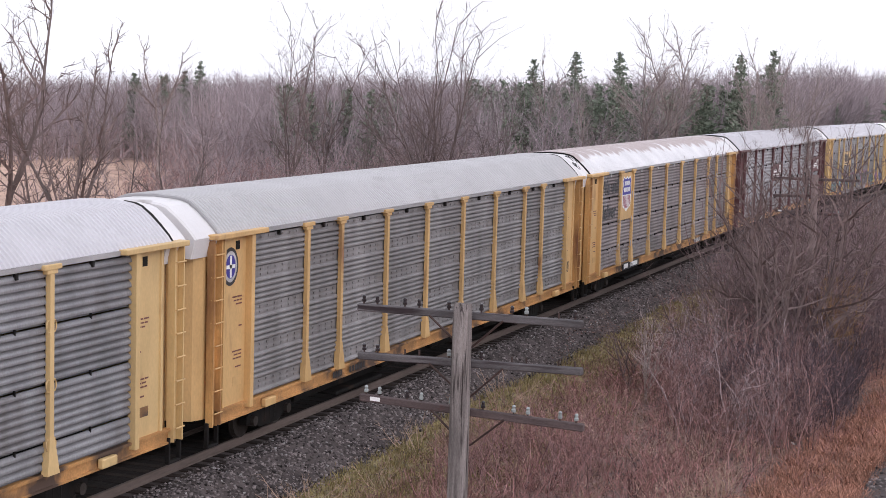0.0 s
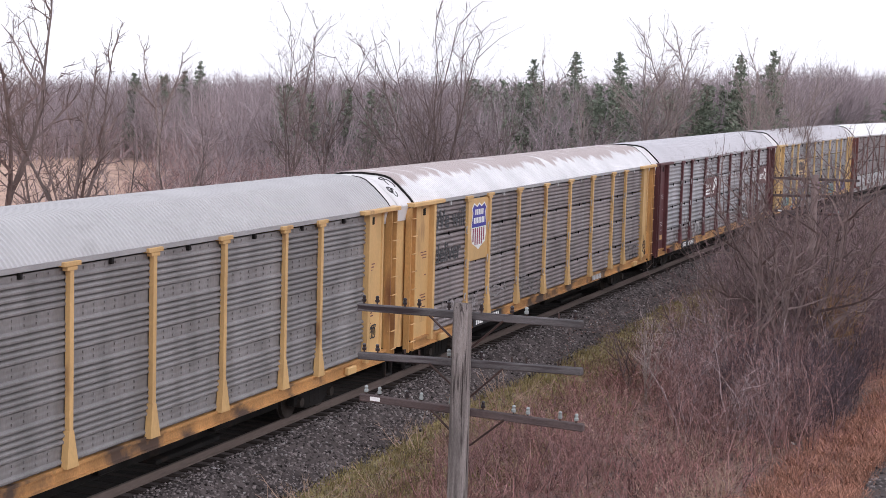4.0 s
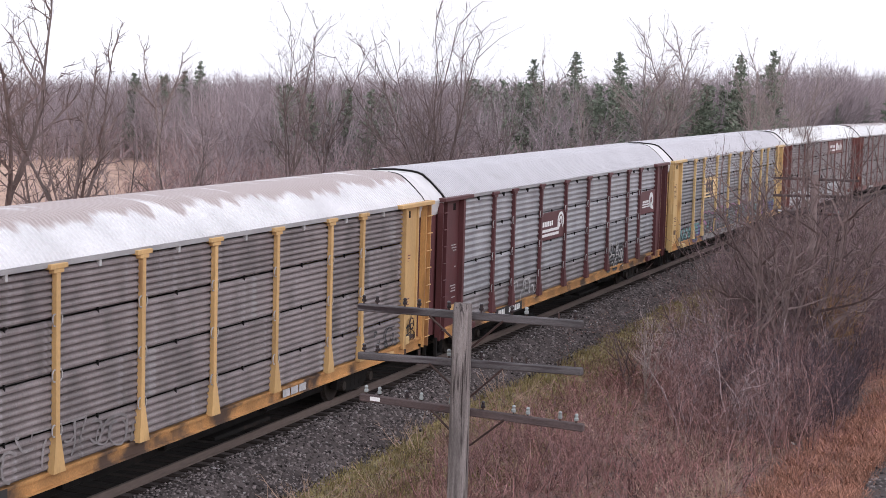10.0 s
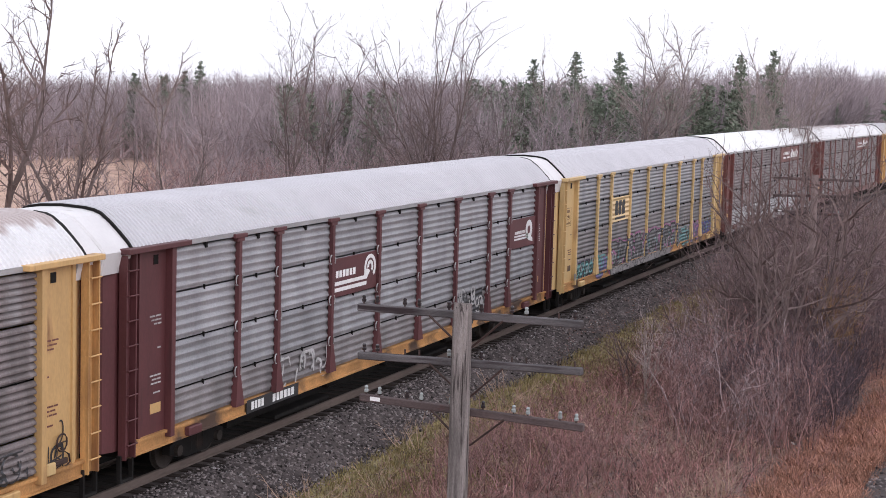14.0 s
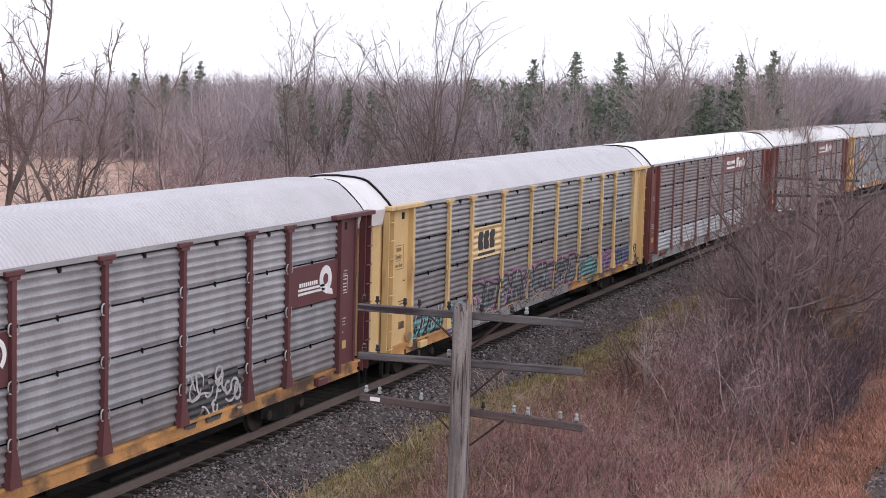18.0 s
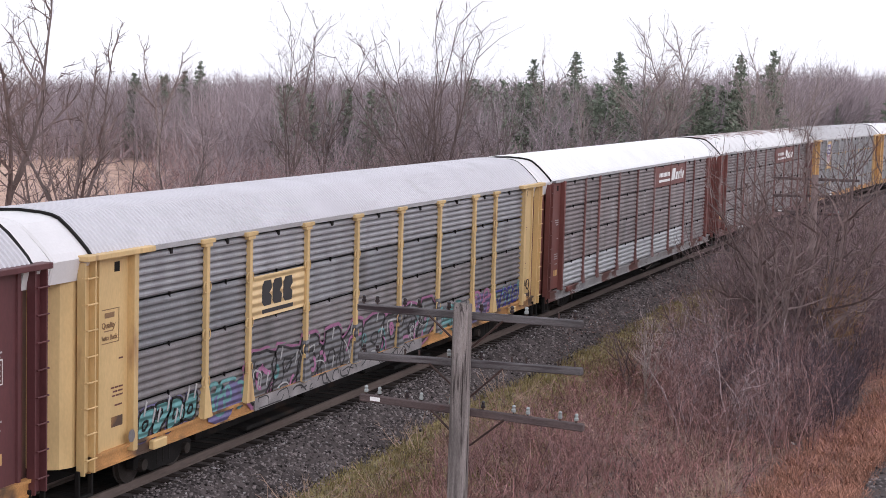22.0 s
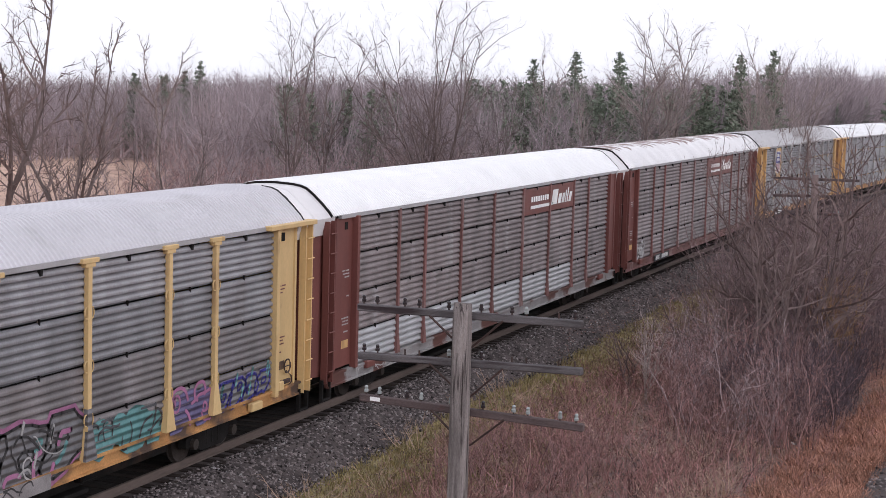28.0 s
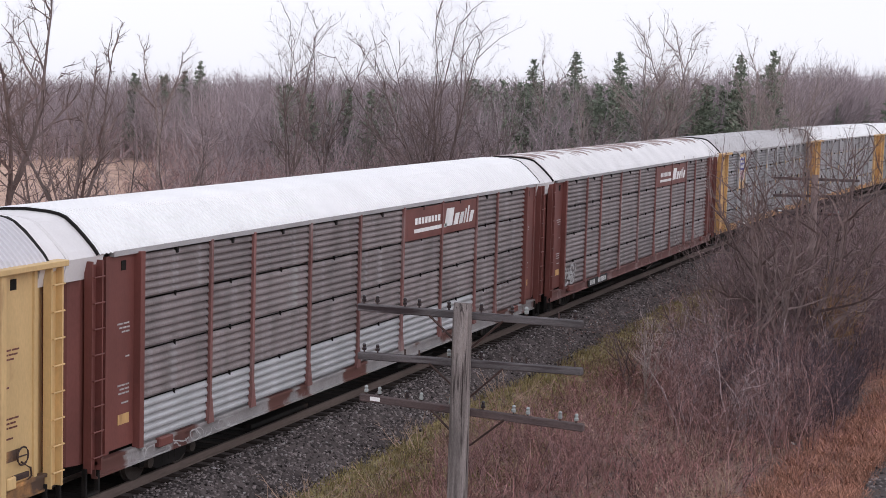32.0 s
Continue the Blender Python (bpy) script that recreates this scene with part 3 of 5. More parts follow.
def truck_meshes():
    frame_bm = bmesh.new()
    for y in (-1.02, 1.02):
        out = [(-1.15, 0.36), (-1.15, 0.56), (-0.55, 0.72), (0.55, 0.72), (1.15, 0.56), (1.15, 0.36), (0.75, 0.34), (0.45, 0.2), (-0.45, 0.2), (-0.75, 0.34)]
        prism(frame_bm, [(x, y - 0.09, z) for x, z in out], 0.18, (0, 1, 0))
        for x in (-0.25, 0, 0.25):
            tube(frame_bm, [(x, y, 0.3), (x, y, 0.62)], [0.1, 0.1], 8)
    box(frame_bm, -0.22, 0.22, -1.1, 1.1, 0.4, 0.66, 0.02)
    ws = bmesh.new()
    tube(ws, [(0, -1.15, 0), (0, 1.15, 0)], [0.08, 0.08], 8)
    for s in (-1, 1):
        tube(ws, [(0, s * 0.70, 0), (0, s * 0.71, 0), (0, s * 0.735, 0), (0, s * 0.74, 0), (0, s * 0.83, 0)], [0.3, 0.445, 0.445, 0.42, 0.415], 20)
        tube(ws, [(0, s * 1.0, 0), (0, s * 1.2, 0)], [0.13, 0.12], 10)
    return mesh_of("side_frames", frame_bm), mesh_of("wheelset", ws)


def step_mesh():
    bm = bmesh.new()
    for row in ((13.42, 13.47, -1.6, -1.5, 0.44, 0.95), (13.85, 13.9, -1.6, -1.5, 0.44, 0.95), (13.42, 13.9, -1.6, -1.5, 0.4, 0.46)):
        box(bm, *row, bevel=0.008)
    return mesh_of("stirrup_step", bm)


def coupler_mesh():
    bm = boxes((13.2, 14.02, -0.12, 0.12, 0.72, 0.95), (14.0, 14.27, -0.2, 0.2, 0.66, 1.0), bevel=0.02)
    tube(bm, [(13.6, -0.45, 0.9), (13.9, -0.45, 0.55), (14.25, -0.45, 0.6)], [0.03] * 3, 6)
    return mesh_of("coupler", bm)


TURN = pose(0, 0, 0, 0, 0, 180)
MIRROR_END = Matrix.Diagonal((-1, 1, 1, 1))
CAR = {}


def plate_section():
    """A tall end plate set back behind the posts, one edge folded outwards."""
    prof = [(12.12, -1.46), (12.12, -1.52), (13.1, -1.52), (13.11, -1.56), (13.2, -1.56), (13.2, -1.46)]
    return prism(bmesh.new(), [(x, y, 1.1) for x, y in prof], 3.76, (0, 0, 1))


def sill_section(lo, hi):
    """A channel-shaped side sill along the whole car."""
    prof = [(-1.45, lo), (-1.58, lo), (-1.58, lo + 0.04), (-1.54, lo + 0.05), (-1.54, hi - 0.07), (-1.6, hi - 0.06), (-1.6, hi), (-1.45, hi)]
    return prism(bmesh.new(), [(-13.5, y, z) for y, z in prof], 27.0, (1, 0, 0))


def car_meshes():
    CAR["roof"] = roof_mesh(-13.5, 13.42)
    CAR["edge"] = edge_mesh()
    CAR["hood"], CAR["long_hood"], CAR["door"], CAR["long_door"] = hood_mesh(14.11), hood_mesh(14.45), door_mesh(0.0), door_mesh(0.5)
    CAR["longer_hood"], CAR["seam"] = hood_mesh(14.7), seam_mesh()
    CAR["ladder"], CAR["rung"] = ladder_mesh(), rung_mesh()
    CAR["post"], CAR["lug"], CAR["slim_post"] = post_mesh(), lug_mesh(), slim_post_mesh()
    CAR["truck"], CAR["wheelset"] = truck_meshes()
    CAR["step"], CAR["coupler"] = step_mesh(), coupler_mesh()
    for w in {round(b - a, 2) for a, b in zip(EDGES, EDGES[1:])}:
        for z0, z1 in set(ROWS + OLD_ROWS + LOW_ROWS + ((1.17, 4.80), (1.04, 4.80))):
            for pitch in (0.122, 0.132, 0.152, 0.19):
                CAR["panel", w, z0, z1, pitch] = panel_mesh(w - 0.05, z0, z1, pitch)
    CAR["sill"], CAR["low_sill"] = mesh_of("side_sill", sill_section(0.83, 1.15)), mesh_of("side_sill", sill_section(0.68, 1.02))
    # the wide box (8.4 each way) is added to keep the open underside dark
    CAR["underframe"] = mesh_of("underframe", boxes((-13.7, 13.7, -1.45, 1.45, 0.86, 0.98), (-13.2, 13.2, -0.4, 0.4, 0.42, 0.86), (-8.3, 8.3, -0.32, 0.32, 0.27, 0.42), (-8.4, 8.4, -0.95, 0.95, 0.4, 0.86), (-6.5, -3.5, -1.2, -0.5, 0.27, 0.36), (2.5, 5.2, -1.1, -0.4, 0.27, 0.36), bevel=0.01))
    CAR["deck"] = mesh_of("deck", boxes((-13.0, 13.0, -1.42, 1.42, 2.84, 2.9)))
    CAR["eave"] = mesh_of("eave_rail", boxes((-13.0, 13.0, -1.61, -1.5, 4.845, 4.95), bevel=0.006))
    CAR["plate"] = mesh_of("end_plate", plate_section())
    CAR["stile"] = mesh_of("end_post", boxes((11.98, 12.14, -1.68, -1.5, 1.0, 4.88), bevel=0.01))
    CAR["header"] = mesh_of("header_rail", boxes((11.5, 13.88, -1.76, -1.42, 4.86, 4.97), bevel=0.012))
    CAR["slot"] = mesh_of("slot", boxes((12.45, 12.62, -1.532, -1.51, 4.55, 4.74)))
    # dark back sheet: the recess's shade put in as colour
    CAR["gap"] = mesh_of("door_track", boxes((13.2, 13.6, -1.3, -1.24, 0.95, 4.84)))
    CAR["pad"] = mesh_of("jacking_pad", boxes((-0.26, 0.26, -1.68, -1.55, 0.86, 1.05), bevel=0.02))
    CAR["valve"] = mesh_of("brake_valve", boxes((-0.3, 0.3, -1.15, -0.85, 0.5, 0.74), bevel=0.04))
    CAR["clip"] = mesh_of("eave_clip", boxes((-0.04, 0.04, -0.05, 0.03, 4.72, 4.9), bevel=0.008))
    CAR["latch"] = mesh_of("latch", boxes((-0.014, 0.014, -0.045, 0.0, -0.055, 0.055), bevel=0.004))


car_meshes()


def autorack(label, post, sill, roof, panels, hood, clip, row_panels=None, rows_of=ROWS, edge="dark_steel", slim_posts=False, row_end=99, bracket="", pitch=0.152, near_hood="long_hood", post_face=""):
    """A covered car-carrying wagon. Its origin lies on the rail heads at its middle."""
    car = tagged(new("autorack_wagon"), label, "rail wagon", "wagons of the train")
    part("roof", CAR["roof"], M[roof], car, "ribbed sheet-metal roof")
    part("deck", CAR["deck"], M["dark_steel"], car)
    part("underframe", CAR["underframe"], M["dark_steel"], car, "dirty black underframe with an added box that darkens the open space")
    for k, (near, turn) in enumerate(((True, Matrix()), (False, TURN))):
        part("side_sill", CAR["low_sill" if slim_posts else "sill"], M[sill], car, "stained painted side sill", turn)
        part("eave_rail", CAR["eave"], M["fascia"], car, "", turn)
        for x in (-11.1, 11.1):
            part("jacking_pad", CAR["pad"], M[post], car, "", turn @ pose(x, 0, 0))
        for x in (-3.1, 0.6, 5.2):
            part("brake_valve", CAR["valve"], M["dark_steel"], car, "", turn @ pose(x, 0, 0))
        for x in POSTS:
            p = part("post", CAR["slim_post" if slim_posts else "post"], M[post_face or post], car, "", turn @ pose(x, -SIDE, 0))
            if near and not slim_posts:
                for z in [r[1] + 0.015 for r in rows_of[1:]]:
                    part("bracket", CAR["lug"], M[bracket or post], p, "", pose(0, 0, z))
        for a, b in zip(EDGES, EDGES[1:]):
            w = round(b - a, 2)
            if near:
                for i, (z0, z1) in enumerate(rows_of):
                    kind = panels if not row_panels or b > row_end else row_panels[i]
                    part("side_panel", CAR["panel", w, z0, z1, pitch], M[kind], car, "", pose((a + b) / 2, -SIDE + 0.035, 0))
                    if i:
                        part("latch", CAR["latch"], M["dark_steel"], car, "", pose((a + b) / 2, -SIDE + 0.03, z1 + 0.015))
                part("eave_clip", CAR["clip"], M[clip], car, "", pose((a + b) / 2, -SIDE, 0))
            else:
                part("side_panel", CAR["panel", w, rows_of[-1][0], 4.80, 0.19], M[panels], car, "", turn @ pose((a + b) / 2, -SIDE + 0.035, 0))
        for end in (Matrix(), MIRROR_END):
            m = turn @ end
            plate = part("end_plate", CAR["plate"], M[post], car, "", m)
            part("slot", CAR["slot"], M["dark_steel"], plate)
            part("end_post", CAR["stile"], M[post], car, "", m)
            if not slim_posts:
                part("header_rail", CAR["header"], M[post], car, "", m)
            part("door_track", CAR["gap"], M["dark_steel"], car, "dark sheet for the shade in the gap beside the end door", m)
            ladder = part("ladder", CAR["ladder"], M["ladder_yellow" if post == "yellow" else post], car, "", m)
            for i in range(8):
                part("rung", CAR["rung"], M[post], ladder, "", pose(0, 0, 1.15 + i * 0.485))
            part("stirrup_step", CAR["step"], M["dark_steel"], car, "bent steel step", m)
    for turn in (Matrix(), TURN):
        if turn is TURN:
            part("roof_edge", CAR["edge"], M[edge], car, "dark strip drawn as the shadow line round the roof end", turn)
        long = "long_" if turn is TURN else ""
        if turn is not TURN:
            part("roof_seam", CAR["seam"], M["dark_steel"], car, "dark seam at the roof's end")
        part("end_hood", CAR[near_hood if long else "hood"], M[hood], car, "white end hood", turn)
        part("end_door", CAR[long + "door"], M[post], car, "closed end doors", turn)
        part("coupler", CAR["coupler"], M["dark_steel"], car, "", turn)
        truck = part("truck", CAR["truck"], M["dark_steel"], car, "dark two-axle truck", pose(10.05 if turn is not TURN else -10.05, 0, 0))
        for x in (-0.86, 0.86):
            part("wheelset", CAR["wheelset"], M["wheel"], truck, "", pose(x, 0, 0.42))
    return car


CARS = []
grey = "grey ribbed-steel autorack wagon"
CARS.append((-2.014, autorack("silver-roofed " + grey + " with cream posts", "cream", "sill_yellow", "roof_silver", "panel", "hood_white", "dark_steel", None, OLD_ROWS, "fascia")))
CARS.append((-1.003, autorack("grey-roofed " + grey + " with yellow posts and a round emblem", "yellow", "sill_yellow", "roof_grey", "panel_dull", "hood_white", "dark_steel", None, ((1.17, 4.80),), "fascia", pitch=0.122)))
CARS.append((0, autorack("grimy autorack wagon with peeling white roof and shield emblem", "yellow", "sill_yellow", "roof_peeling", "panel_brown", "hood_white", "pale_spray", bracket="pale_spray", pitch=0.132)))
# on this wagon and the next the lower panel rows take darker sheet
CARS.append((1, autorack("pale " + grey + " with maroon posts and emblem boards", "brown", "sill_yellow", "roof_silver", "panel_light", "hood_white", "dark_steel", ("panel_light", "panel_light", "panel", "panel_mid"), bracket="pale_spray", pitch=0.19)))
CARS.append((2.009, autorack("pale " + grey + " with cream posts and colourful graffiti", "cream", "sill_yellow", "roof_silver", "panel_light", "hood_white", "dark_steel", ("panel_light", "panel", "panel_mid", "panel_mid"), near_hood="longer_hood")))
CARS.append((3.009, autorack("white-roofed " + grey + " with red-brown posts, bright new bottom panels", "rust_brown", "worn_silver", "roof_white", "panel_brown", "hood_white", "dark_steel", ("panel_brown", "panel_brown", "panel_brown", "panel_new"), LOW_ROWS, slim_posts=True, row_end=8, pitch=0.152, post_face="worn_brown")))
CARS.append((4.009, autorack("peeling white-roofed " + grey + " with red-brown posts", "rust_brown", "worn_brown", "roof_flaking", "panel_brown", "hood_white", "dark_steel", None, LOW_ROWS, slim_posts=True, pitch=0.152, post_face="worn_brown")))
CARS.append((5.009, autorack("grey-roofed " + grey + " with yellow ends and shield emblem", "yellow", "sill_yellow", "roof_grey", "panel", "hood_white", "dark_steel", post_face="pale_spray")))
CARS.append((6.009, autorack("white-roofed " + grey + " with yellow ends and grey posts", "yellow", "sill_yellow", "roof_white", "panel_light", "hood_white", "dark_steel", post_face="fascia")))
CARS.append((7.009, autorack("white-roofed " + grey + " with yellow ends", "yellow", "sill_yellow", "roof_white", "panel", "hood_white", "dark_steel")))
CARS.append((8.009, autorack("silver-roofed " + grey + " far down the train", "brown", "sill_yellow", "roof_silver", "panel", "hood_white", "dark_steel")))


# ---- emblems, lettering and spray paint on the wagons ----
FACE = -SIDE - 0.024     # just in front of the panels' ribs


def flat(bm, pts, y, d=0.004):
    """A thin flat shape from (along, up) points, its face at y."""
    return prism(bm, [(x, y, z) for x, z in pts], d, (0, 1, 0))


def rect(bm, x0, x1, z0, z1, y, skew=0.0):
    return flat(bm, [(x0, z0), (x1, z0), (x1 + skew, z1), (x0 + skew, z1)], y)


def round_shape(bm, x, z, rx, rz, y, n=20, inner=0.0, a0=0.0, a1=360.0):
    """A disc, or a ring or arc where inner is given."""
    if not inner:
        return flat(bm, [(x + rx * math.cos(2 * math.pi * i / n), z + rz * math.sin(2 * math.pi * i / n)) for i in range(n)], y)
    for i in range(n):
        p, q = (radians(a0 + (a1 - a0) * j / n) for j in (i, i + 1))
        flat(bm, [(x + rx * k * math.cos(a), z + rz * k * math.sin(a)) for k, a in ((1, p), (1, q), (inner, q), (inner, p))], y)
    return bm


def hood_scrawl(car, seed, n, material, label):
    """Sprayed strokes that follow the near end hood's curve."""
    r, bm = random.Random(seed), bmesh.new()

    def at(x, u):
        i = min(int(u), 5)
        (y0, z0), (y1, z1) = ROOF[i], ROOF[i + 1]
        y, z = (y0 + (y1 - y0) * (u - i)) * 0.98, 4.5 + (z0 + (z1 - z0) * (u - i) - 4.5) * 0.968
        out = Vector((0, -(z1 - z0), y1 - y0)).normalized() * -0.012
        return Vector((x, y, z)) + Vector((0, out.y, -out.z))

    for i in range(n):
        x, u = -14.3 + 0.62 * (i + 0.5) / n, r.uniform(2.2, 4.2)
        pts = [(x, u)]
        a = r.uniform(0, 6.28)
        for _ in range(6):
            a += r.uniform(0.5, 1.5)
            pts.append((min(max(pts[-1][0] + 0.12 * math.cos(a), -14.36), -13.62), min(max(pts[-1][1] + 0.5 * math.sin(a), 1.6), 4.8)))
        line = smooth(pts)
        for (ax, au), (bx, bu) in zip(line, line[1:]):
            p, q = at(ax, au), at(bx, bu)
            if (q - p).length > 0.004:
                tube(bm, [p, q], [0.016, 0.016], 4)
    return tagged(part("graffiti", bm, M[material], car, label), kind="stuff")


def bars(car, rows, material, y, label="rows of small lettering", name="lettering"):
    """Lettering as plain bars. rows: (x0, x1, z0, z1, letters)."""
    bm = bmesh.new()
    for x0, x1, z0, z1, n in rows:
        w = (x1 - x0) / n
        for i in range(n):
            rect(bm, x0 + i * w, x0 + (i + (0.72 if n > 3 else 0.86)) * w, z0, z1, y)
    return tagged(part(name, bm, M[material], car, label), kind="stuff")


def smooth(pts):
    """A finer line through the points."""
    out, e = [], [pts[0]] + pts + [pts[-1]]
    for p, a, b, q in zip(e, e[1:], e[2:], e[3:]):
        for k in range(4):
            u = k / 4
            out.append(tuple(0.5 * (2 * a[j] + (b[j] - p[j]) * u + (2 * p[j] - 5 * a[j] + 4 * b[j] - q[j]) * u * u + (3 * a[j] - p[j] - 3 * b[j] + q[j]) * u ** 3) for j in (0, 1)))
    return out + [pts[-1]]


def stroke(bm, pts, w, y):
    """An unbroken ribbon along a line of (along, up) points, thinning at its ends."""
    rows, n = [], len(pts)
    for i, (x, z) in enumerate(pts):
        (ax, az), (bx, bz) = pts[max(i - 1, 0)], pts[min(i + 1, n - 1)]
        l = math.hypot(bx - ax, bz - az) or 1
        k = w * (0.55 if i in (0, n - 1) else 1.0)
        rows.append([bm.verts.new((x - (bz - az) / l * k * t, y, z + (bx - ax) / l * k * t)) for t in (1, -1)])
    for r, q in zip(rows, rows[1:]):
        bm.faces.new((r[0], q[0], q[1], r[1]))


def spray(car, seed, x0, x1, z0, z1, n, width, material, label, wild=0.5, y=FACE):
    """Sprayed strokes: bent ribbons within a field of the side."""
    r, bm = random.Random(seed), bmesh.new()
    for i in range(n):
        cx, cz = x0 + (x1 - x0) * (i + r.random()) / n, r.uniform(z0 + 0.1, z1 - 0.1)
        a, turn, ln = r.uniform(0, 6.28), r.uniform(-wild, wild) * 2, r.uniform(0.10, 0.2)
        pts = [(cx, cz)]
        for _ in range(r.randrange(4, 9)):
            a += turn + r.gauss(0, 0.3)
            cx, cz = cx + ln * math.cos(a), cz + ln * 1.1 * math.sin(a)
            cx, cz = min(max(cx, x0), x1), min(max(cz, z0), z1)
            if (cx - pts[-1][0]) ** 2 + (cz - pts[-1][1]) ** 2 > 0.002:
                pts.append((cx, cz))
        w = width * r.uniform(0.7, 1.3)
        if len(pts) > 1:
            stroke(bm, smooth(pts), w, y - 0.0004 * (i % 7))
    return tagged(part("graffiti", bm, M[material], car, label), kind="stuff")


def blotches(car, seed, x0, x1, z0, z1, n, size, material, label, y=FACE + 0.004):
    """Sprayed fills: uneven rounded patches."""
    r, bm = random.Random(seed), bmesh.new()
    for i in range(n):
        cx, cz = x0 + (x1 - x0) * (i + 0.5) / n, r.uniform(z0, z1)
        s, q = size * r.uniform(0.7, 1.2), [r.uniform(0.75, 1.15) for _ in range(12)]
        pts = [(cx + s * q[k] * math.cos(k * math.pi / 6), cz + s * 0.9 * q[k] * math.sin(k * math.pi / 6)) for k in range(12)]
        flat(bm, [(min(max(x, x0), x1), min(max(z, z0 - size * 0.5), z1 + size * 0.5)) for x, z in pts], y - 0.0006 * (i % 5), 0.003)
    return tagged(part("graffiti", bm, M[material], car, label), kind="stuff")


def ring_ribbon(bm, pts, w, y):
    """A closed line of even width."""
    n = len(pts)
    for i in range(n):
        (ax, az), (bx, bz) = pts[i], pts[(i + 1) % n]
        l = math.hypot(bx - ax, bz - az) or 1
        ux, uz = (bx - ax) / l, (bz - az) / l
        ax, az, bx, bz = ax - ux * w * 0.7, az - uz * w * 0.7, bx + ux * w * 0.7, bz + uz * w * 0.7
        flat(bm, [(ax - uz * w, az + ux * w), (bx - uz * w, bz + ux * w), (bx + uz * w, bz - ux * w), (ax + uz * w, az - ux * w)], y, 0.003)


def bubble_shapes(car, seed, x0, x1, z0, z1, n, fill, line, light, halo, label):
    """A row of overlapping sprayed shapes like swollen, unreadable letters: a fill, dark outlines, pale glints and a halo."""
    r = random.Random(seed)
    fills, lines, lights, halos = (bmesh.new() for _ in range(4))
    for i in range(n):
        w, h = (x1 - x0) / n * 0.62, (z1 - z0) / 2
        cx, cz = x0 + (x1 - x0) * (i + 0.5) / n, (z0 + z1) / 2 + r.uniform(-0.08, 0.08)
        k = 18
        bend = [1 + 0.16 * math.sin(3 * 2 * math.pi * j / k + i) + r.uniform(-0.1, 0.1) for j in range(k)]
        pts = [(cx + w * bend[j] * math.cos(2 * math.pi * j / k) * abs(math.cos(2 * math.pi * j / k)) ** -0.25 * 0.9 + 0.12 * math.sin(2 * math.pi * j / k), cz + h * bend[j] * math.sin(2 * math.pi * j / k)) for j in range(k)]
        pts = [(min(max(x, x0 - 0.1), x1 + 0.1), min(max(z, z0), z1)) for x, z in pts]
        flat(halos, [(cx + (x - cx) * 1.15, min(cz + (z - cz) * 1.2, z1 + 0.16)) for x, z in pts], FACE + 0.006 - 0.0005 * i, 0.003)
        flat(fills, pts, FACE - 0.001 * (i % 6), 0.003)
        ring_ribbon(lines, pts, 0.03, FACE - 0.008)
        hx, hz = r.uniform(-0.1, 0.1), r.uniform(-0.1, 0.1)
        ring_ribbon(lines, [(cx + hx + (x - cx) * 0.3, cz + hz + (z - cz) * 0.28) for x, z in pts[::2]], 0.026, FACE - 0.008)
        for _ in range(2):
            a = r.uniform(0, 6.28)
            lx, lz = cx + 0.6 * w * math.cos(a), cz + 0.6 * h * math.sin(a)
            flat(lights, [(lx, lz), (lx + 0.05, lz - 0.02), (lx + 0.16, lz + 0.25), (lx + 0.1, lz + 0.3)], FACE - 0.012, 0.003)
    for bm, mat_name, what in ((halos, halo, "halo"), (fills, fill, "fill"), (lines, line, "outlines"), (lights, light, "glints")):
        tagged(part("graffiti", bm, M[mat_name], car, label + " " + what), kind="stuff")


def number_patch(car, x, z):
    p = part("number_patch", boxes((x, x + 2.6, -1.606, -1.57, z, z + 0.3)), M["black_paint"], car, "black patch with white lettering bars")
    bars(p, [(x + 0.2, x + 0.85, z + 0.06, z + 0.24, 4), (x + 1.25, x + 2.4, z + 0.06, z + 0.24, 6)], "white_paint", -1.612, "white lettering bars")


def notices(car, tint, sticker, end=1, top=True):
    """Small stencilled notices and a sticker on an end plate."""
    y, s = -1.526, end
    rows = []
    for z, w, n in ((3.5, 0.46, 2), (3.42, 0.4, 3), (3.34, 0.3, 2), (2.85, 0.16, 1), (2.3, 0.44, 3), (2.22, 0.36, 2), (2.14, 0.4, 3), (1.95, 0.3, 1)):
        a, b = sorted((s * 12.28, s * (12.28 + w)))
        if top or z < 3.2:
            rows.append((a, b, z, z + 0.032, n))
    bars(car, rows, tint, y)
    a, b = sorted((s * 12.3, s * 12.7))
    part("sticker", boxes((a, b, y - 0.002, y + 0.004, 1.55, 1.75)), M[sticker], car, "small square notice plate")


